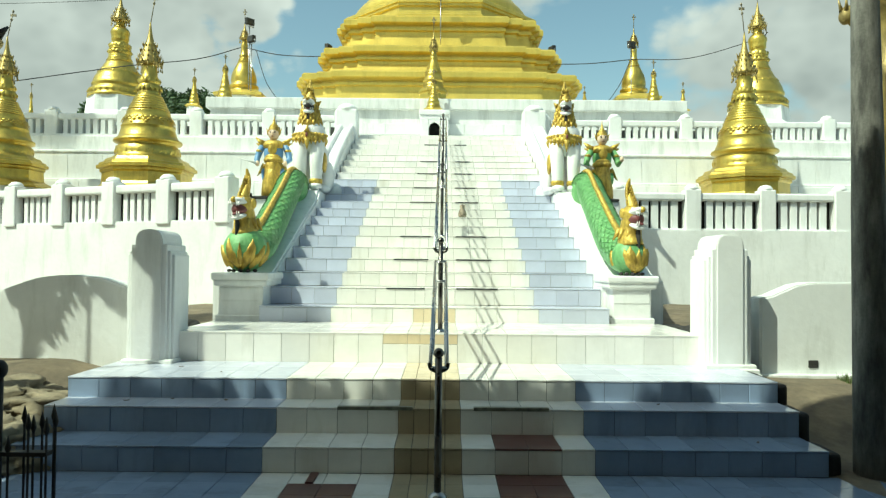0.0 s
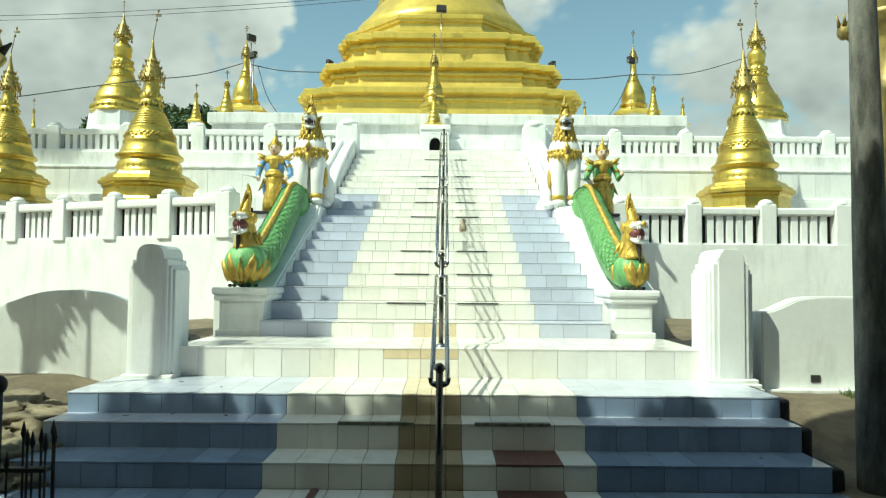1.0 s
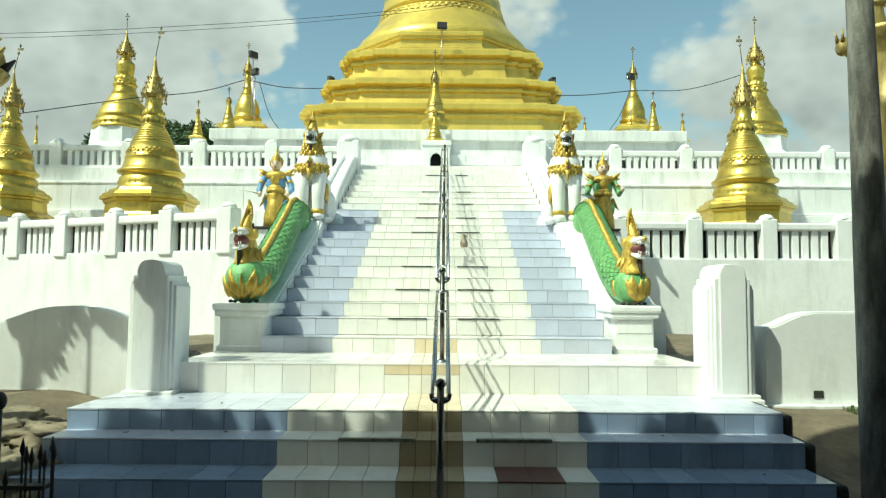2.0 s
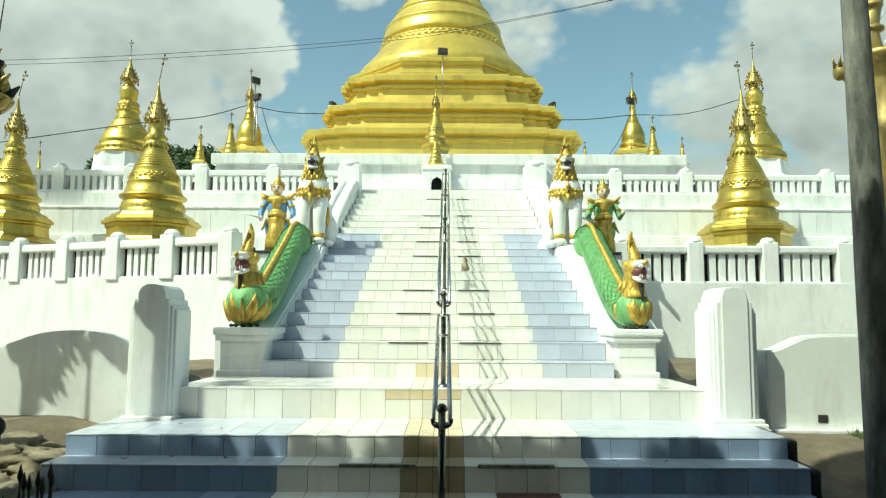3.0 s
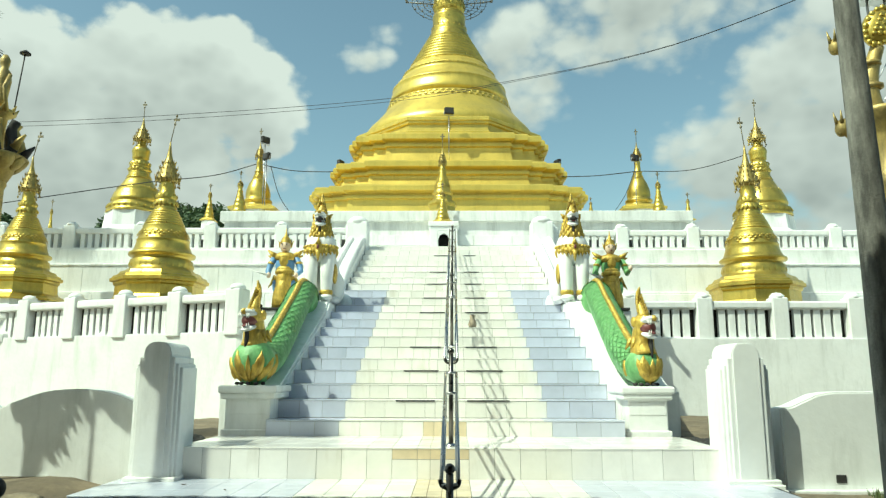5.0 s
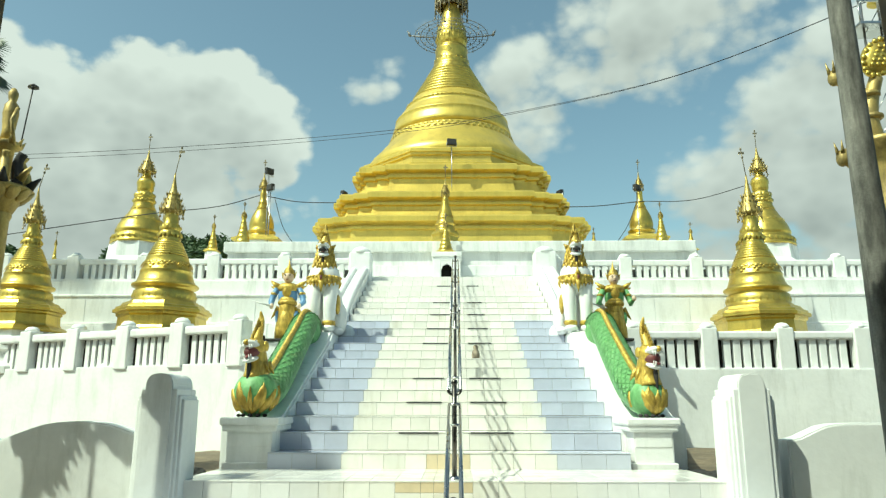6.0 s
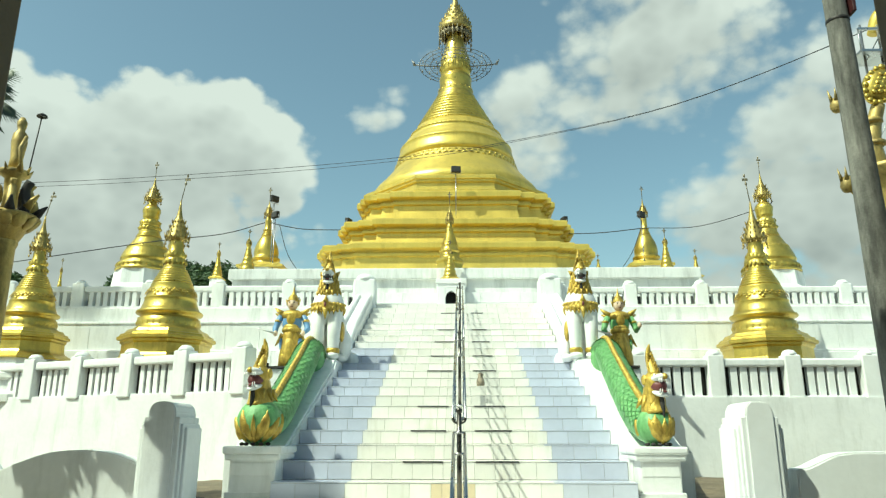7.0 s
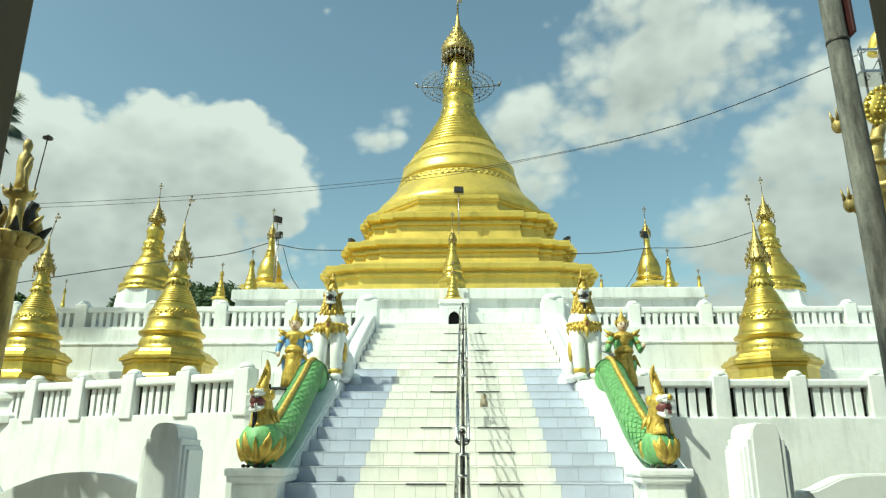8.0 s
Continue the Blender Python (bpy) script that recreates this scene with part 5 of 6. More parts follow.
# light mast behind the pole
def mast():
    t = thing("lattice_mast", (5.92, 9.4, 0.5), "slim steel lattice mast with a small platform", "mast")
    for dx, dy in ((-0.12, -0.1), (0.12, -0.1), (0, 0.1)):
        bm = bmesh.new()
        tube(bm, [(dx, dy, 0), (dx, dy, 6.6)], 0.016, 6)
        part("leg", bm, STEEL, t)
    for k in range(16):
        bm = bmesh.new()
        z = 0.4 * k
        tube(bm, [(-0.12, -0.1, z), (0.12, -0.1, z + 0.4)], 0.008, 5)
        part("brace", bm, STEEL, t)
    bm = bmesh.new()
    box(bm, -0.24, 0.24, -0.24, 0.2, 6.1, 6.14, 0.005)
    box(bm, -0.24, 0.24, -0.24, -0.21, 6.45, 6.48)
    for dx in (-0.23, 0.23):
        tube(bm, [(dx, -0.22, 6.1), (dx, -0.22, 6.48)], 0.012, 6)
    part("platform", bm, STEEL, t)
    bm = bmesh.new()
    tube(bm, curve([(0.1, 0, 6.5), (0.2, -0.05, 6.75), (0.42, -0.1, 6.9)], 4), [0.07, 0.08, 0.09, 0.10, 0.11, 0.12, 0.12, 0.13, 0.13], 12)
    part("horn_loudspeaker", bm, GOLD, t, "yellow horn loudspeaker")


mast()


# floodlights
def floodlight(x, y, z, aim, support, label):
    t = thing("floodlight", pose(x, y, z, 0, 0, aim), label, "floodlight", group="floodlights")
    bm = bmesh.new()
    box(bm, -0.13, 0.13, -0.06, 0.05, -0.09, 0.09, 0.012)
    part("housing", bm, IRON, t)
    bm = bmesh.new()
    box(bm, -0.11, 0.11, -0.068, -0.058, -0.07, 0.07)
    part("lens", bm, RUBBER, t)
    bm = bmesh.new()
    tube(bm, [(-0.14, 0, 0), (-0.14, 0, -0.13), (0.14, 0, -0.13), (0.14, 0, 0)], 0.009, 6)
    tube(bm, [(0, 0, -0.13), (0, 0.0, -support)], 0.014, 8)
    part("bracket", bm, STEEL, t)


floodlight(-0.12, 18.74, 8.57, 10, 1.43, "dark floodlight on a slim steel post before the great stupa")
floodlight(-3.28, 19.9, 7.42, 70, 0.30, "small dark floodlight at the stupa corner")
floodlight(3.02, 19.9, 7.42, -70, 0.30, "small dark floodlight at the stupa corner")
floodlight(-5.40, 19.5, 8.0, 50, 2.9, "dark floodlight on a post beside a gilded stupa")
floodlight(-5.32, 19.45, 7.5, -40, 2.4, "dark floodlight on a post beside a gilded stupa")
floodlight(5.14, 19.5, 7.45, 40, 2.4, "dark floodlight beside a gilded stupa")


# overhead cables
def swag(points, radius, label):
    bm = bmesh.new()
    tube(bm, curve(points, 6), radius, 5)
    solid("cable", bm, CABLE, label, "cable", group="overhead cables")


swag([(-15, 12, 5.80), (-8.46, 12, 5.77), (-4.3, 12, 5.95), (-1.07, 12, 6.21), (0.83, 12, 6.49), (3.96, 12, 7.21), (7.2, 12, 8.5), (9.5, 12, 9.6)], 0.005, "thin black cable strung over the court")
swag([(-15, 12, 5.72), (-8.46, 12, 5.69), (-4.3, 12, 5.87), (-1.07, 12, 6.15), (0.83, 12, 6.46), (3.96, 12, 7.20), (7.2, 12, 8.49), (9.5, 12, 9.6)], 0.0045, "thin black cable strung over the court")
swag([(-12.5, 16, 5.0), (-10.9, 16, 5.23), (-7.6, 16.6, 5.92), (-6.3, 18, 6.52), (-5.6, 19.4, 7.25)], 0.012, "black cable hung between gilded stupas")
swag([(-5.5, 19.6, 7.3), (-4.6, 19.6, 7.12), (-3.6, 19.6, 7.08), (-2.9, 19.7, 7.12)], 0.013, "black cable hung between gilded stupas")
swag([(2.9, 19.7, 6.95), (4.0, 19.5, 6.92), (5.2, 19.5, 7.05)], 0.013, "black cable hung between gilded stupas")
swag([(5.2, 19.5, 7.05), (6.6, 19.0, 6.95), (8.2, 18.6, 7.35), (8.45, 18.5, 7.5)], 0.011, "black cable hung between gilded stupas")
swag([(-5.2, 19.5, 7.2), (-4.9, 19.5, 6.3), (-4.4, 19.5, 5.6), (-4.2, 19.5, 5.25)], 0.010, "black cable hanging to the platform")
swag([(5.1, 19.5, 7.0), (4.8, 19.5, 6.3), (4.3, 19.5, 5.6), (4.1, 19.5, 5.25)], 0.010, "black cable hanging to the platform")

# foliage
LEAF = mat("dark_green_leaves", (0.04, 0.075, 0.022), 0.55, vary=0.4, size=1.5, grain=8, bump=0)
BARK = mat("grey_brown_bark", (0.12, 0.09, 0.06), 0.9, vary=0.3, size=6, bump=0.6)
PALM = mat("palm_leaf", (0.03, 0.05, 0.02), 0.5, vary=0.3, size=3, bump=0)


def tree(x, y, z, high, spread, leaves, size, label, seed, tight=0.19):
    rnd = random.Random(seed)
    t = thing("tree", (x, y, z), label, "tree")
    bm = bmesh.new()
    tube(bm, curve([(0, 0, -0.1), (0.1, 0, high * 0.25), (-0.1, 0.1, high * 0.5), (0, 0, high * 0.8)], 4), [0.045 * high * (1 - 0.065 * i) for i in range(13)], 10)
    tips = []
    for k in range(9):
        a = 2.4 * k
        r = spread * rnd.uniform(0.5, 0.85)
        e = Vector((r * math.cos(a), r * math.sin(a), high * rnd.uniform(0.55, 0.95)))
        tube(bm, curve([(0, 0, high * (0.35 + 0.04 * k)), e * 0.5 + Vector((0, 0, high * 0.25)), e], 3), [0.012 * high] * 3 + [0.007 * high] * 2 + [0.004 * high] * 2, 6)
        tips.append(e)
    tips += [Vector((0, 0, high * 0.95)), Vector((spread * 0.3, 0, high * 0.85)), Vector((-spread * 0.35, 0, high * 0.8))]
    part("trunk", bm, BARK, t)
    leaf_cloud(t, rnd, tips, leaves, spread * tight, size)


def leaf_cloud(t, rnd, tips, leaves, reach, size):
    """Single leaves scattered round the ends of the limbs."""
    verts, faces = [], []
    for k in range(leaves):
        d = Vector((rnd.gauss(0, 1), rnd.gauss(0, 1), rnd.gauss(0, 0.7)))
        d *= min(1.0, 1.5 * rnd.uniform(0.8, 1.0) / d.length)
        p = tips[k % len(tips)] + d * reach
        u = Vector((rnd.gauss(0, 1), rnd.gauss(0, 1), rnd.gauss(0, 0.6))).normalized()
        w = u.orthogonal().normalized()
        s = size * rnd.uniform(0.6, 1.3)
        i = len(verts)
        verts += [p - u * s, p + w * s * 0.45, p + u * s, p - w * s * 0.45]
        faces.append((i, i + 1, i + 2, i + 3))
    me = bpy.data.meshes.new("crown")
    me.from_pydata(verts, [], faces)
    me.materials.append(LEAF)
    crown = new("crown", me)
    crown.parent = t


def shade_tree(x, y, stem, radius, tips, reach, leaves, label, seed):
    """Unseen shadow caster: thin straight stem, a few short twigs, small clumps of leaves."""
    t = thing("shade_tree", (x, y, height(x, y)), label, "tree", group="young trees by the wall")
    base = height(x, y)
    bm = bmesh.new()
    tube(bm, [(0, 0, -0.1), (0.01, 0, (stem - base) * 0.5), (0, 0, stem - base)], [radius, radius * 0.9, radius * 0.6], 8)
    ends = [Vector((dx, 0, z - base)) for dx, z in tips]
    for e in ends:
        tube(bm, [(0, 0, stem - base - 0.15), e], [radius * 0.5, 0.004], 6)
    part("trunk", bm, BARK, t)
    leaf_cloud(t, random.Random(seed), ends, leaves, reach, 0.05)


tree(-11.4, 26, 2.0, 5.6, 3.1, 30000, 0.10, "dark leafy tree behind the upper terrace", 3, 0.20)
tree(-9.6, 27, 2.0, 5.5, 2.3, 20000, 0.09, "dark leafy tree behind the upper terrace", 4, 0.20)
tree(-15.5, 21.5, 0.5, 6.4, 1.9, 11000, 0.11, "leafy tree beside the lower terrace", 5, 0.15)


def palm(x, y, z, high, label):
    t = thing("palm_tree", (x, y, z), label, "palm")
    bm = bmesh.new()
    tube(bm, [(0, 0, 0), (0.1, 0, high * 0.5), (0, 0, high)], [0.2, 0.16, 0.15], 12)
    part("trunk", bm, BARK, t)
    rnd = random.Random(8)
    for k in range(26):
        a, e = 2.4 * k, radians(70 - 5.2 * k)
        d = Vector((math.cos(a) * math.cos(e), math.sin(a) * math.cos(e), math.sin(e)))
        c = Vector((0, 0, high)) + d * 0.75
        bm = bmesh.new()
        tube(bm, [(0, 0, high), c], 0.02, 5)
        side_v = d.cross(Vector((0, 0, 1))).normalized()
        n = 22
        for j in range(n):
            b = radians(-85 + 170 * j / (n - 1))
            q = d * math.cos(b) + side_v * math.sin(b)
            s = d.cross(side_v) * 0.03 + side_v * 0.02
            tip = c + q * 0.62 * rnd.uniform(0.85, 1.1) - Vector((0, 0, 0.10))
            mid = c + q * 0.4
            vs = [bm.verts.new(p) for p in (c, mid + s, tip, mid - s)]
            bm.faces.new(vs)
        part("fan_leaf", bm, PALM, t)


# two unseen trees added to screen sky light from the lower steps
tree(-11.0, -2.0, 0, 8.5, 4.0, 5200, 0.26, "broad leafy tree added out of view to screen off light", 13)
tree(10.0, -2.0, 0, 8.0, 4.0, 5000, 0.26, "broad leafy tree added out of view to screen off light", 15)
# stems placed out of view so their shadows fall on wall and pillar
shade_tree(-4.90, 5.3, 2.95, 0.05, ((0.02, 2.95), (0.14, 3.2), (0.30, 3.28), (0.10, 3.0), (-0.02, 3.12)), 0.085, 420, "unseen young tree placed to cast shadow on the boundary wall", 31)
shade_tree(-4.38, 5.3, 3.25, 0.016, ((0.10, 3.22), (0.24, 3.12), (0.34, 3.05), (0.16, 3.2)), 0.075, 260, "unseen young tree placed to cast shadow on the boundary wall", 32)
shade_tree(-3.86, 4.9, 3.9, 0.045, ((-0.10, 3.72), (-0.16, 3.9), (-0.06, 4.05)), 0.06, 120, "unseen young tree placed to cast shadow on the gate pillar", 33)
# its crown sits on the sun's line to the left plinth
shade_tree(-6.30, 4.3, 7.4, 0.055, ((-0.30, 7.70), (-0.10, 7.85), (0.10, 7.65), (0.25, 7.80), (0.45, 7.60), (0.62, 7.52), (-0.20, 7.50), (0.0, 7.45)), 0.14, 1150, "unseen slender tree placed to shade the left serpent plinth", 34)
palm(-11.1, 14, 0.5, 8.25, "fan palm with dark spiky fronds")


# gate over the approach: an out-of-view roof is added to shade the lower steps
def gate():
    t = thing("entrance_gate", (0, 0, 0), "ochre painted entrance gate with a flat roof added for shade", "gate")
    for x0, x1 in ((-2.62, -2.127), (1.945, 2.45)):
        bm = bmesh.new()
        box(bm, x0, x1, 2.55, 3.0, -0.1, 4.6, 0.02)
        part("column", bm, BROWN, t)
        bm = bmesh.new()
        box(bm, x0 - 0.9 if x0 < 0 else x0, x1 if x0 < 0 else x1 + 0.9, 2.5, 3.0, 4.3, 4.6, 0.02)
        part("beam", bm, BROWN, t)
    bm = bmesh.new()
    box(bm, -5.56, 5.2, -9.0, 3.25, 4.55, 4.75, 0.02)
    part("shade_roof_slab", bm, OLD_WHITE, t)
    # added fringe of pointed leaves, its gaps let sun onto the third riser
    gaps = ((-4.43, -4.36), (-4.12, -4.06), (-3.64, -3.56), (-1.80, -1.56), (-0.92, -0.60))
    x = -5.34
    k = 0
    while x < 2.2:
        h = 0.40 + 0.06 * math.sin(k * 2.1)
        if any(a - 0.05 < x < b + 0.05 for a, b in gaps):
            h = 0.10
        bm = bmesh.new()
        prism(bm, [(x - 0.085, 4.74), (x - 0.10, 4.74 + h * 0.45), (x - 0.05, 4.74 + h * 0.8), (x, 4.74 + h), (x + 0.05, 4.74 + h * 0.8), (x + 0.10, 4.74 + h * 0.45), (x + 0.085, 4.74)], "y", 3.16, 3.22)
        part("shade_fringe_leaf", bm, GOLD, t)
        x += 0.135
        k += 1
    # tall cones added out of view to shade the ground on the right
    for k in range(3):
        x, h = -0.42 + 0.32 * k, (1.45, 1.65, 1.4)[k]
        bm = bmesh.new()
        lathe(bm, [(0.19, 4.74), (0.19, 4.8 + h * 0.45), (0.13, 4.8 + h * 0.65), (0.05, 4.8 + h * 0.85), (0.01, 4.8 + h)], 12, (x, 3.05))
        part("shade_finial", bm, GOLD, t)


gate()
# unseen walls added to keep stray light off the lower risers
for nm, x0, x1, y0, y1 in (("shade_wall_south", -5.56, 5.2, -9.0, -8.75), ("shade_wall_west", -5.56, -5.31, -8.75, 2.0), ("shade_wall_east", 4.95, 5.2, -8.75, 2.0)):
    bm = bmesh.new()
    box(bm, x0, x1, y0, y1, -0.2, 4.55)
    solid(nm, bm, BROWN, "plain ochre wall added out of view to darken the steps", "wall", "structure")


# rocks and rough stone edges beside the steps
def rock(x, y, z, sx, sy, sz, seed, material, label):
    bm = bmesh.new()
    bmesh.ops.create_icosphere(bm, subdivisions=5, radius=1.0)
    for v in bm.verts:
        p = v.co * 1.7 + Vector((seed, 0, 0))
        v.co *= 1 + 0.28 * noise.noise(p) + 0.10 * noise.noise(p * 3) - 0.16 * max(0.0, 0.22 - abs(noise.noise(p * 2.3))) / 0.22 + 0.05 * noise.noise(p * 8) - 0.07 * max(0.0, 0.10 - abs(noise.noise(p * 4.1))) / 0.10 + 0.025 * noise.noise(p * 19)
        v.co = Vector((v.co.x * sx, v.co.y * sy, v.co.z * sz))
    for f in bm.faces:
        f.smooth = True
    ob = solid("rock", bm, material, label, "rock", group="rocks by the steps")
    ob.location = (x, y, z)


ROCK = mat("tan_grey_rock", (0.27, 0.225, 0.15), 0.9, vary=0.45, size=5, grain=22, bump=1.0, stain=(0.10, 0.085, 0.06), stain_at=0.56)
rock(-3.40, 5.40, 0.20, 0.80, 0.62, 0.24, 1, ROCK, "low tan grey rock beside the lower steps")
rock(-3.05, 4.80, 0.04, 0.50, 0.60, 0.26, 2, ROCK, "low tan grey rock beside the lower steps")
rock(-4.1, 5.0, 0.12, 0.6, 0.6, 0.28, 3, ROCK, "low tan grey rock beside the lower steps")
rock(-2.6, 7.0, 0.62, 0.30, 0.55, 0.13, 4, BLACK_STONE, "dark flat rock behind the gate pillar")
rock(2.45, 7.2, 0.62, 0.32, 0.6, 0.12, 5, BLACK_STONE, "dark flat rock behind the gate pillar")


def step_end(x0, x1, y0, y1, z0, z1, seed):
    """A blackened block of masonry closing the end of a step."""
    bm = bmesh.new()
    box(bm, x0, x1, y0, y1, z0, z1, 0.025)
    bmesh.ops.subdivide_edges(bm, edges=list(bm.edges), cuts=2, use_grid_fill=True)
    for v in bm.verts:
        v.co += Vector((0.012, 0.008, 0.010)) * noise.noise(v.co * 9 + Vector((seed, 0, 0)))
    solid("step_end", bm, BLACK_STONE, "blackened rough masonry block at the end of a step", "block", group="step ends")


step_end(2.47, 2.555, 5.27, 6.05, 0.1, 0.475, 1)
step_end(2.47, 2.56, 4.96, 5.26, -0.02, 0.325, 2)
step_end(2.47, 2.565, 4.58, 4.95, -0.05, 0.15, 3)

# grass at the foot of the boundary wall
rnd = random.Random(21)
verts, faces = [], []
for k in range(420):
    x, y = rnd.uniform(3.35, 3.75), rnd.uniform(5.85, 6.1)
    z = height(x, y)
    a, h = rnd.uniform(0, 6.28), rnd.uniform(0.03, 0.075)
    dx, dy = 0.004 * math.cos(a), 0.004 * math.sin(a)
    i = len(verts)
    verts += [(x - dx, y - dy, z - 0.01), (x + dx, y + dy, z - 0.01), (x + 6 * dy, y - 6 * dx, z + h)]
    faces.append((i, i + 1, i + 2))
me = bpy.data.meshes.new("grass")
me.from_pydata(verts, [], faces)
me.materials.append(mat("grass_blades", (0.10, 0.14, 0.04), 0.6, vary=0.3, size=8, bump=0))
tagged(new("grass", me), "thin tuft of green grass below the wall", "grass", "", "stuff")

# anti-slip strips on the flight
OLIVE = mat("worn_olive_metal", (0.20, 0.20, 0.15), 0.45, metal=0.4, vary=0.3, size=14, bump=0.2, stain=(0.04, 0.035, 0.03), stain_at=0.58, streak=6.0)


def strip(x0, x1, y, z, thick, parent, material=RUBBER):
    bm = bmesh.new()
    box(bm, x0, x1, y - 0.016, y + 0.03, z - thick, z + (0.004 if material is RUBBER else 0.016), 0.003)
    part("anti_slip_strip", bm, material, parent)


for i in (1, 3, 5, 9, 11, 13, 15, 18):
    y = D5 + TREAD * i
    strip(-0.62 + 0.012 * i, -0.20 + 0.008 * i, y, NOSES[i], 0.012, FLIGHT)
    strip(0.14 + 0.004 * i, 0.60 - 0.008 * i, y, NOSES[i], 0.012, FLIGHT)
strip(-0.72, -0.20, D2, Z2, 0.008, LOWER, OLIVE)
strip(0.22, 0.74, D2, Z2, 0.008, LOWER, OLIVE)

# dry leaves blown onto the steps
def dry_leaf(x, y, z, turn, size):
    bm = bmesh.new()
    prism(bm, [(-size, 0), (-size * 0.5, size * 0.35), (size * 0.3, size * 0.4), (size, 0), (size * 0.3, -size * 0.4), (-size * 0.5, -size * 0.35)], "z", 0, 0.004)
    for v in bm.verts:
        v.co.z += 7.0 * (v.co.x ** 2 + v.co.y ** 2) + 0.003
    ob = solid("dry_leaf", bm, BARK, "curled dry brown leaf lying on a step", "leaf", group="dry leaves on the steps")
    ob.matrix_basis = pose(x, y, z, 0, 0, turn)


for x, y, z, turn, size in ((-2.25, 5.10, Z2, 20, 0.022), (-1.55, 5.14, Z2, 130, 0.026), (-1.95, 5.18, Z2, 70, 0.018), (1.55, 5.12, Z2, 40, 0.02), (-2.1, 5.75, Z3, 15, 0.02), (-1.7, 5.5, Z3, 100, 0.016), (2.1, 4.75, Z1, 60, 0.02)):
    dry_leaf(x, y, z + 0.007, turn, size)

# small brown object of unknown kind on the flight, shaped as a pot
bm = bmesh.new()
zt = NOSES[7] + 0.007
lathe(bm, [(0.05, zt), (0.06, zt + 0.05), (0.045, zt + 0.11), (0.03, zt + 0.13), (0.042, zt + 0.17), (0.02, zt + 0.19)], 14, (0.27, D5 + TREAD * 7 + 0.1))
solid("small_brown_object", bm, mat("matt_brown", (0.34, 0.28, 0.21), 0.85, vary=0.25, size=20, bump=0.3), "small brown object of unknown kind on a stair tread, shaped as a pot", "pot")

# tiles of the lower steps
X0, X1 = -2.745, 2.465
for y, z0, z1 in ((D1, 0.0, Z1), (D2, Z1, Z2), (D3, Z2, Z3)):
    tile_riser(LOWER, y, z0, z1, X0, X1, 0.215)


def tread1(x):
    return TILE_RED if 0.42 < x < 0.86 else bands(x)


tile_tread(LOWER, Z1, D1 - 0.012, D2 - 0.008, X0, X1, 0.215, 0.38, tread1)
def pale_sides(x):
    return TILE_BLUE if bands(x) is TILE_DEEP_SHADED else bands(x)


tile_tread(LOWER, Z2, D2 - 0.012, D3 - 0.008, X0, X1, 0.215, 0.31, pale_sides)
# landing
def plain(x):
    return TILE_WHITE


def tan_middle(x):
    return TILE_SAND if -0.45 < x < 0.22 else TILE_WHITE


def sand_middle(x):
    return TILE_SAND if bands(x) is TILE_TAN else pale_sides(x)


tile_tread(LOWER, Z3, D3 - 0.012, D4 - 0.008, X0, X1, 0.215, 0.29, sand_middle)
for a, b in columns(-2.335, 2.23, 0.235):
    x = (a + b) / 2
    if tan_middle(x) is TILE_SAND:
        tile(b - a, 0.165, TILE_WHITE, LANDING, pose(x, D4, Z3 + 0.0825))
        tile(b - a, Z4 - Z3 - 0.167, TILE_SAND, LANDING, pose(x, D4, (Z3 + 0.165 + Z4) / 2))
    else:
        tile(b - a, Z4 - Z3 - 0.002, TILE_WHITE, LANDING, pose(x, D4, (Z3 + Z4) / 2))
tile_tread(LANDING, Z4, D4 - 0.012, D5 - 0.008, -2.335, 2.23, 0.235, 0.285, plain)


# approach floor
def floor_pick(x, y):
    if (0.40 < x < 0.86 and y > 3.9) or (-1.0 < x < -0.55 and y < 4.34):
        return TILE_RED
    return bands(x)


n = 13
for j in range(n):
    ya, yb = 1.75 + (D1 - 0.01 - 1.75) * j / n, 1.75 + (D1 - 0.01 - 1.75) * (j + 1) / n
    for a, b in columns(-2.9, 2.75, 0.215):
        if j < 8:
            continue
        x = (a + b) / 2
        tile(b - a, yb - ya, floor_pick(x, (ya + yb) / 2), PLAZA, pose(x, (ya + yb) / 2, -0.004, -90))

tile(0.055, 0.21, TILE_RED, PLAZA, pose(-0.80, 4.44, 0.0045, -90))

# main flight: single tiles on the nearer steps, one joined mesh above
def flight_pick(i):
    def pick(x):
        if (x < -1.12 or x > 0.90) and i < 13:
            return TILE_BLUE
        if i == 0 and -0.28 < x < 0.12:
            return TILE_SAND
        return TILE_WHITE
    return pick


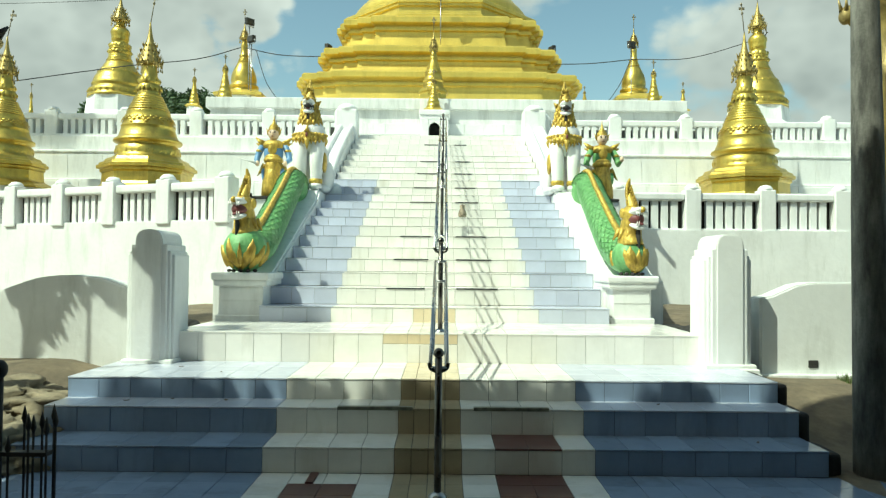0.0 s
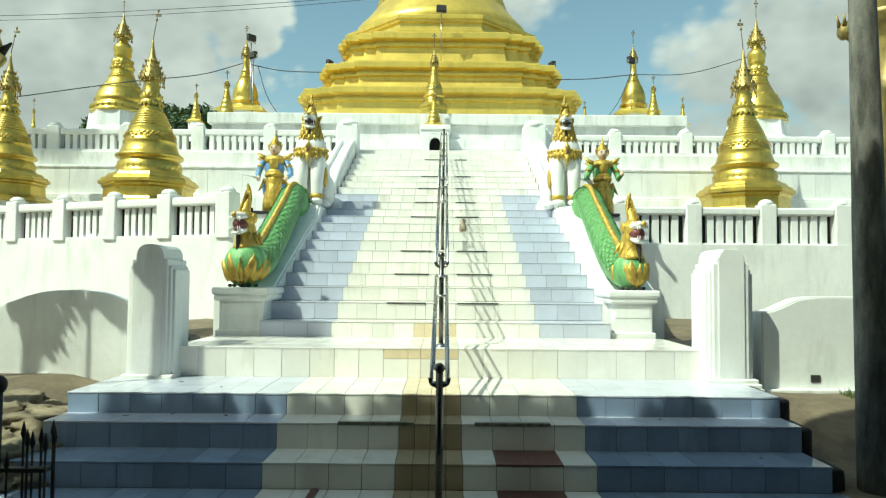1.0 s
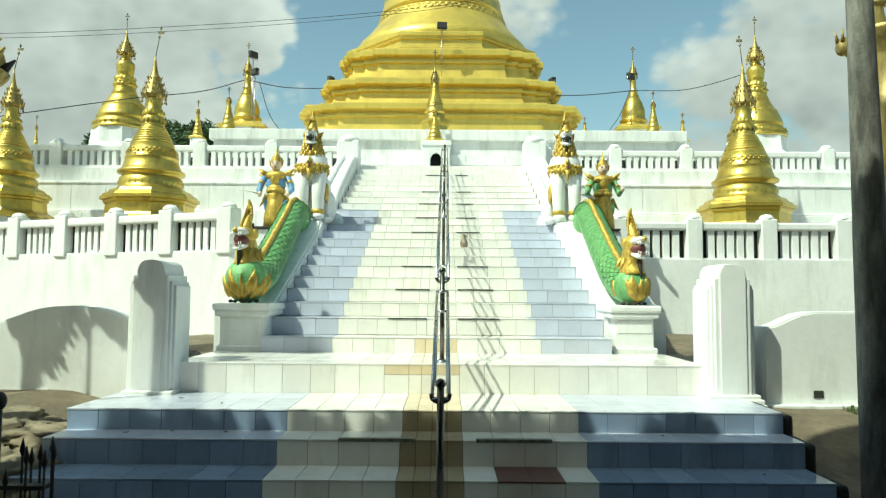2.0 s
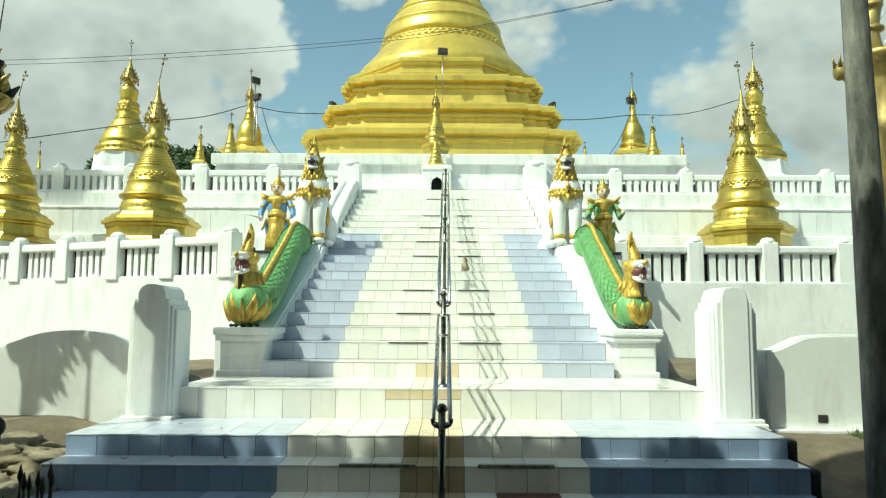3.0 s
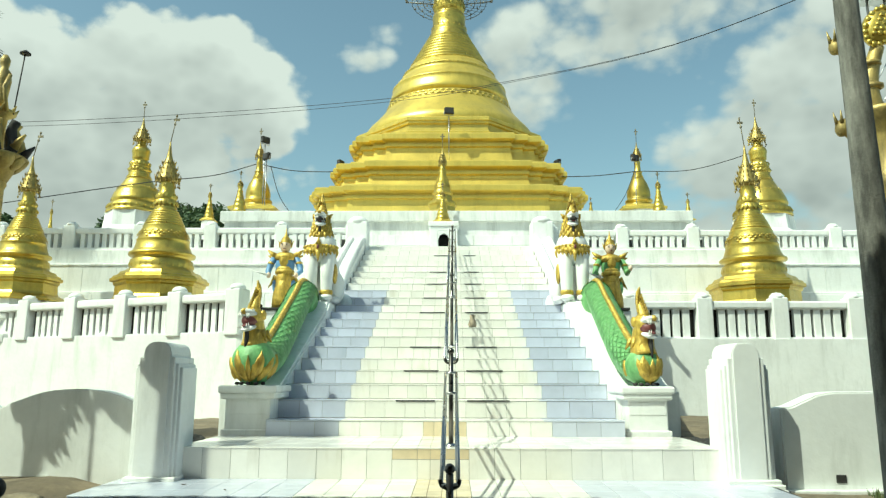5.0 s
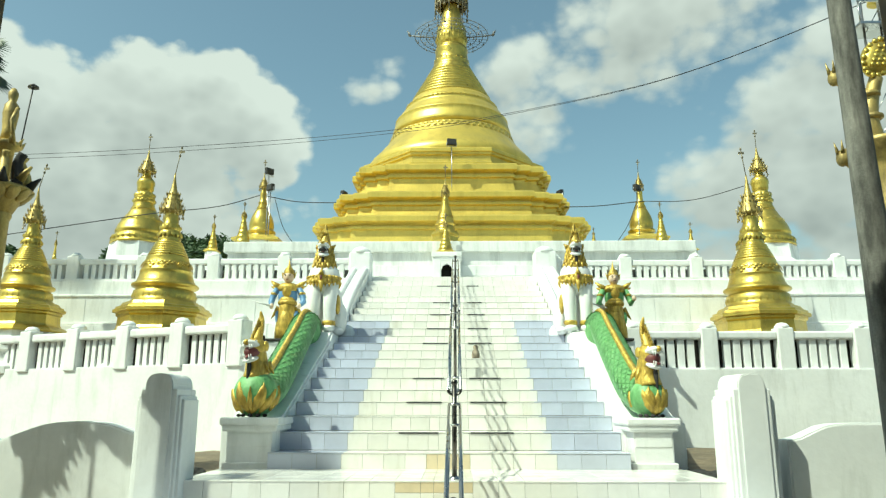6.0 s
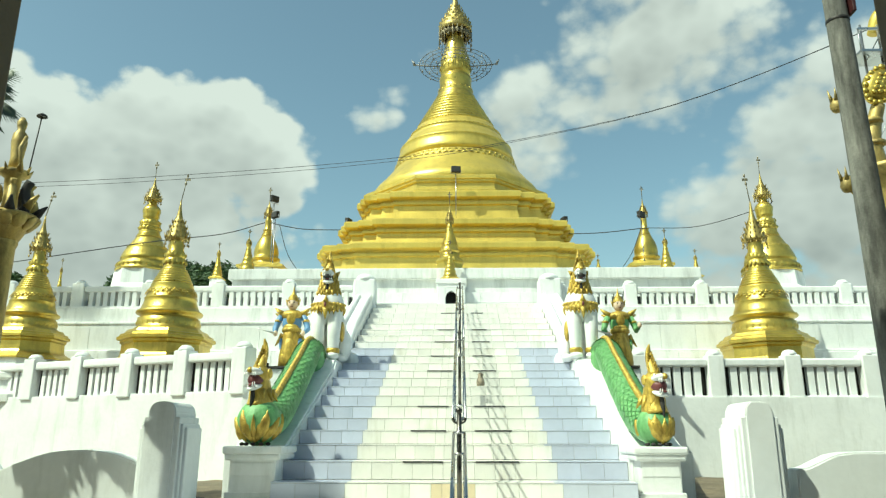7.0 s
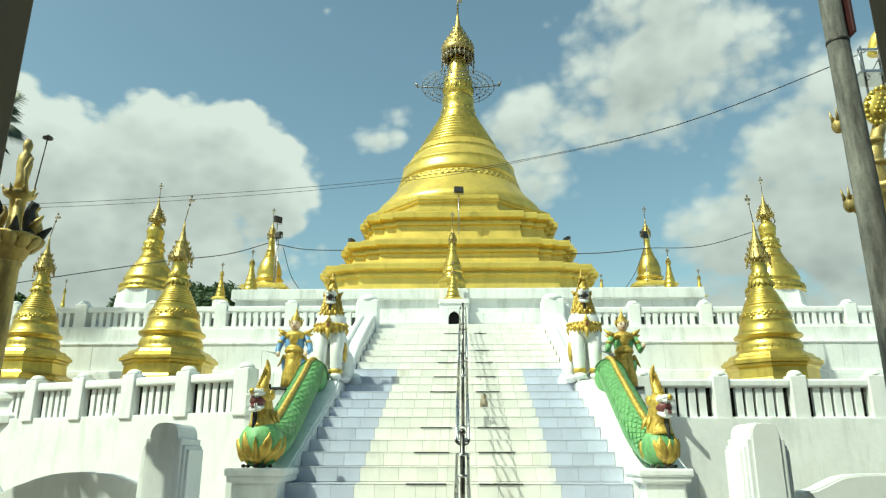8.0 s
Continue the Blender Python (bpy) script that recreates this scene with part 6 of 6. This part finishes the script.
SINGLE = 17
for i in range(SINGLE):
    z0 = NOSES[i - 1] if i else Z4
    tile_riser(FLIGHT, D5 + TREAD * i, z0 + (0.008 if i else 0), NOSES[i], SL, SR, 0.225, flight_pick(i))
bm = bmesh.new()
for i in range(SINGLE, len(NOSES)):
    y = D5 + TREAD * i
    for a, b in columns(SL, SR, 0.225):
        box(bm, a + 0.002, b - 0.002, y - 0.008, y + 0.005, NOSES[i - 1] + 0.008, NOSES[i])
part("tile_field", bm, TILE_WHITE, FLIGHT)["kind"] = "stuff"
for i in range(len(NOSES)):
    y = D5 + TREAD * i
    pick = flight_pick(max(i, 1))
    for a, b in ((SL, -1.12), (-1.12, 0.90), (0.90, SR)):
        bm = bmesh.new()
        box(bm, a + 0.001, b - 0.001, y - 0.010, y + TREAD - 0.010, NOSES[i] - 0.004, NOSES[i] + 0.007)
        part("tread", bm, pick((a + b) / 2), FLIGHT)

# plastered blocks facing the platform and the terrace steps
BLOCK = {}


def block(parent, x, y, z, w, h):
    key = (round(w, 3), round(h, 3))
    if key not in BLOCK:
        bm = bmesh.new()
        box(bm, -w / 2 + 0.005, w / 2 - 0.005, -0.012, 0.01, -h / 2 + 0.005, h / 2 - 0.005)
        bmesh.ops.bevel(bm, geom=[e for e in bm.edges if all(v.co.y < 0 for v in e.verts)], offset=0.004, segments=1, affect="EDGES")
        BLOCK[key] = mesh_of(bm, "block", BLOCK_WHITE)
    piece("block", BLOCK[key], pose(x, y, z), parent)


BLOCK_WHITE = mat("whitewashed_block", (0.78, 0.79, 0.77), 0.8, vary=0.06, size=1.6, grain=25, bump=0.3, stain=(0.50, 0.51, 0.48), stain_at=0.63, piece=0.035)
platform = bpy.data.objects["platform_wall"]
for row, (z0, z1) in enumerate(((4.12, 4.36), (4.36, 4.62))):
    w = 0.92
    for k in range(12):
        block(platform, -5.02 + w * k + (0.45 if row else 0) - 0.02, 16.5, (z0 + z1) / 2, w, z1 - z0)
for nm, x0 in (("terrace_step_left", -9.6), ("terrace_step_right", 2.3)):
    parent = bpy.data.objects[nm]
    for k in range(10):
        block(parent, x0 + 0.72 * k, 14.72, 3.31, 0.72, 0.52)
        block(parent, x0 + 0.3 + 0.72 * k, 14.6, 2.78, 0.72, 0.44)
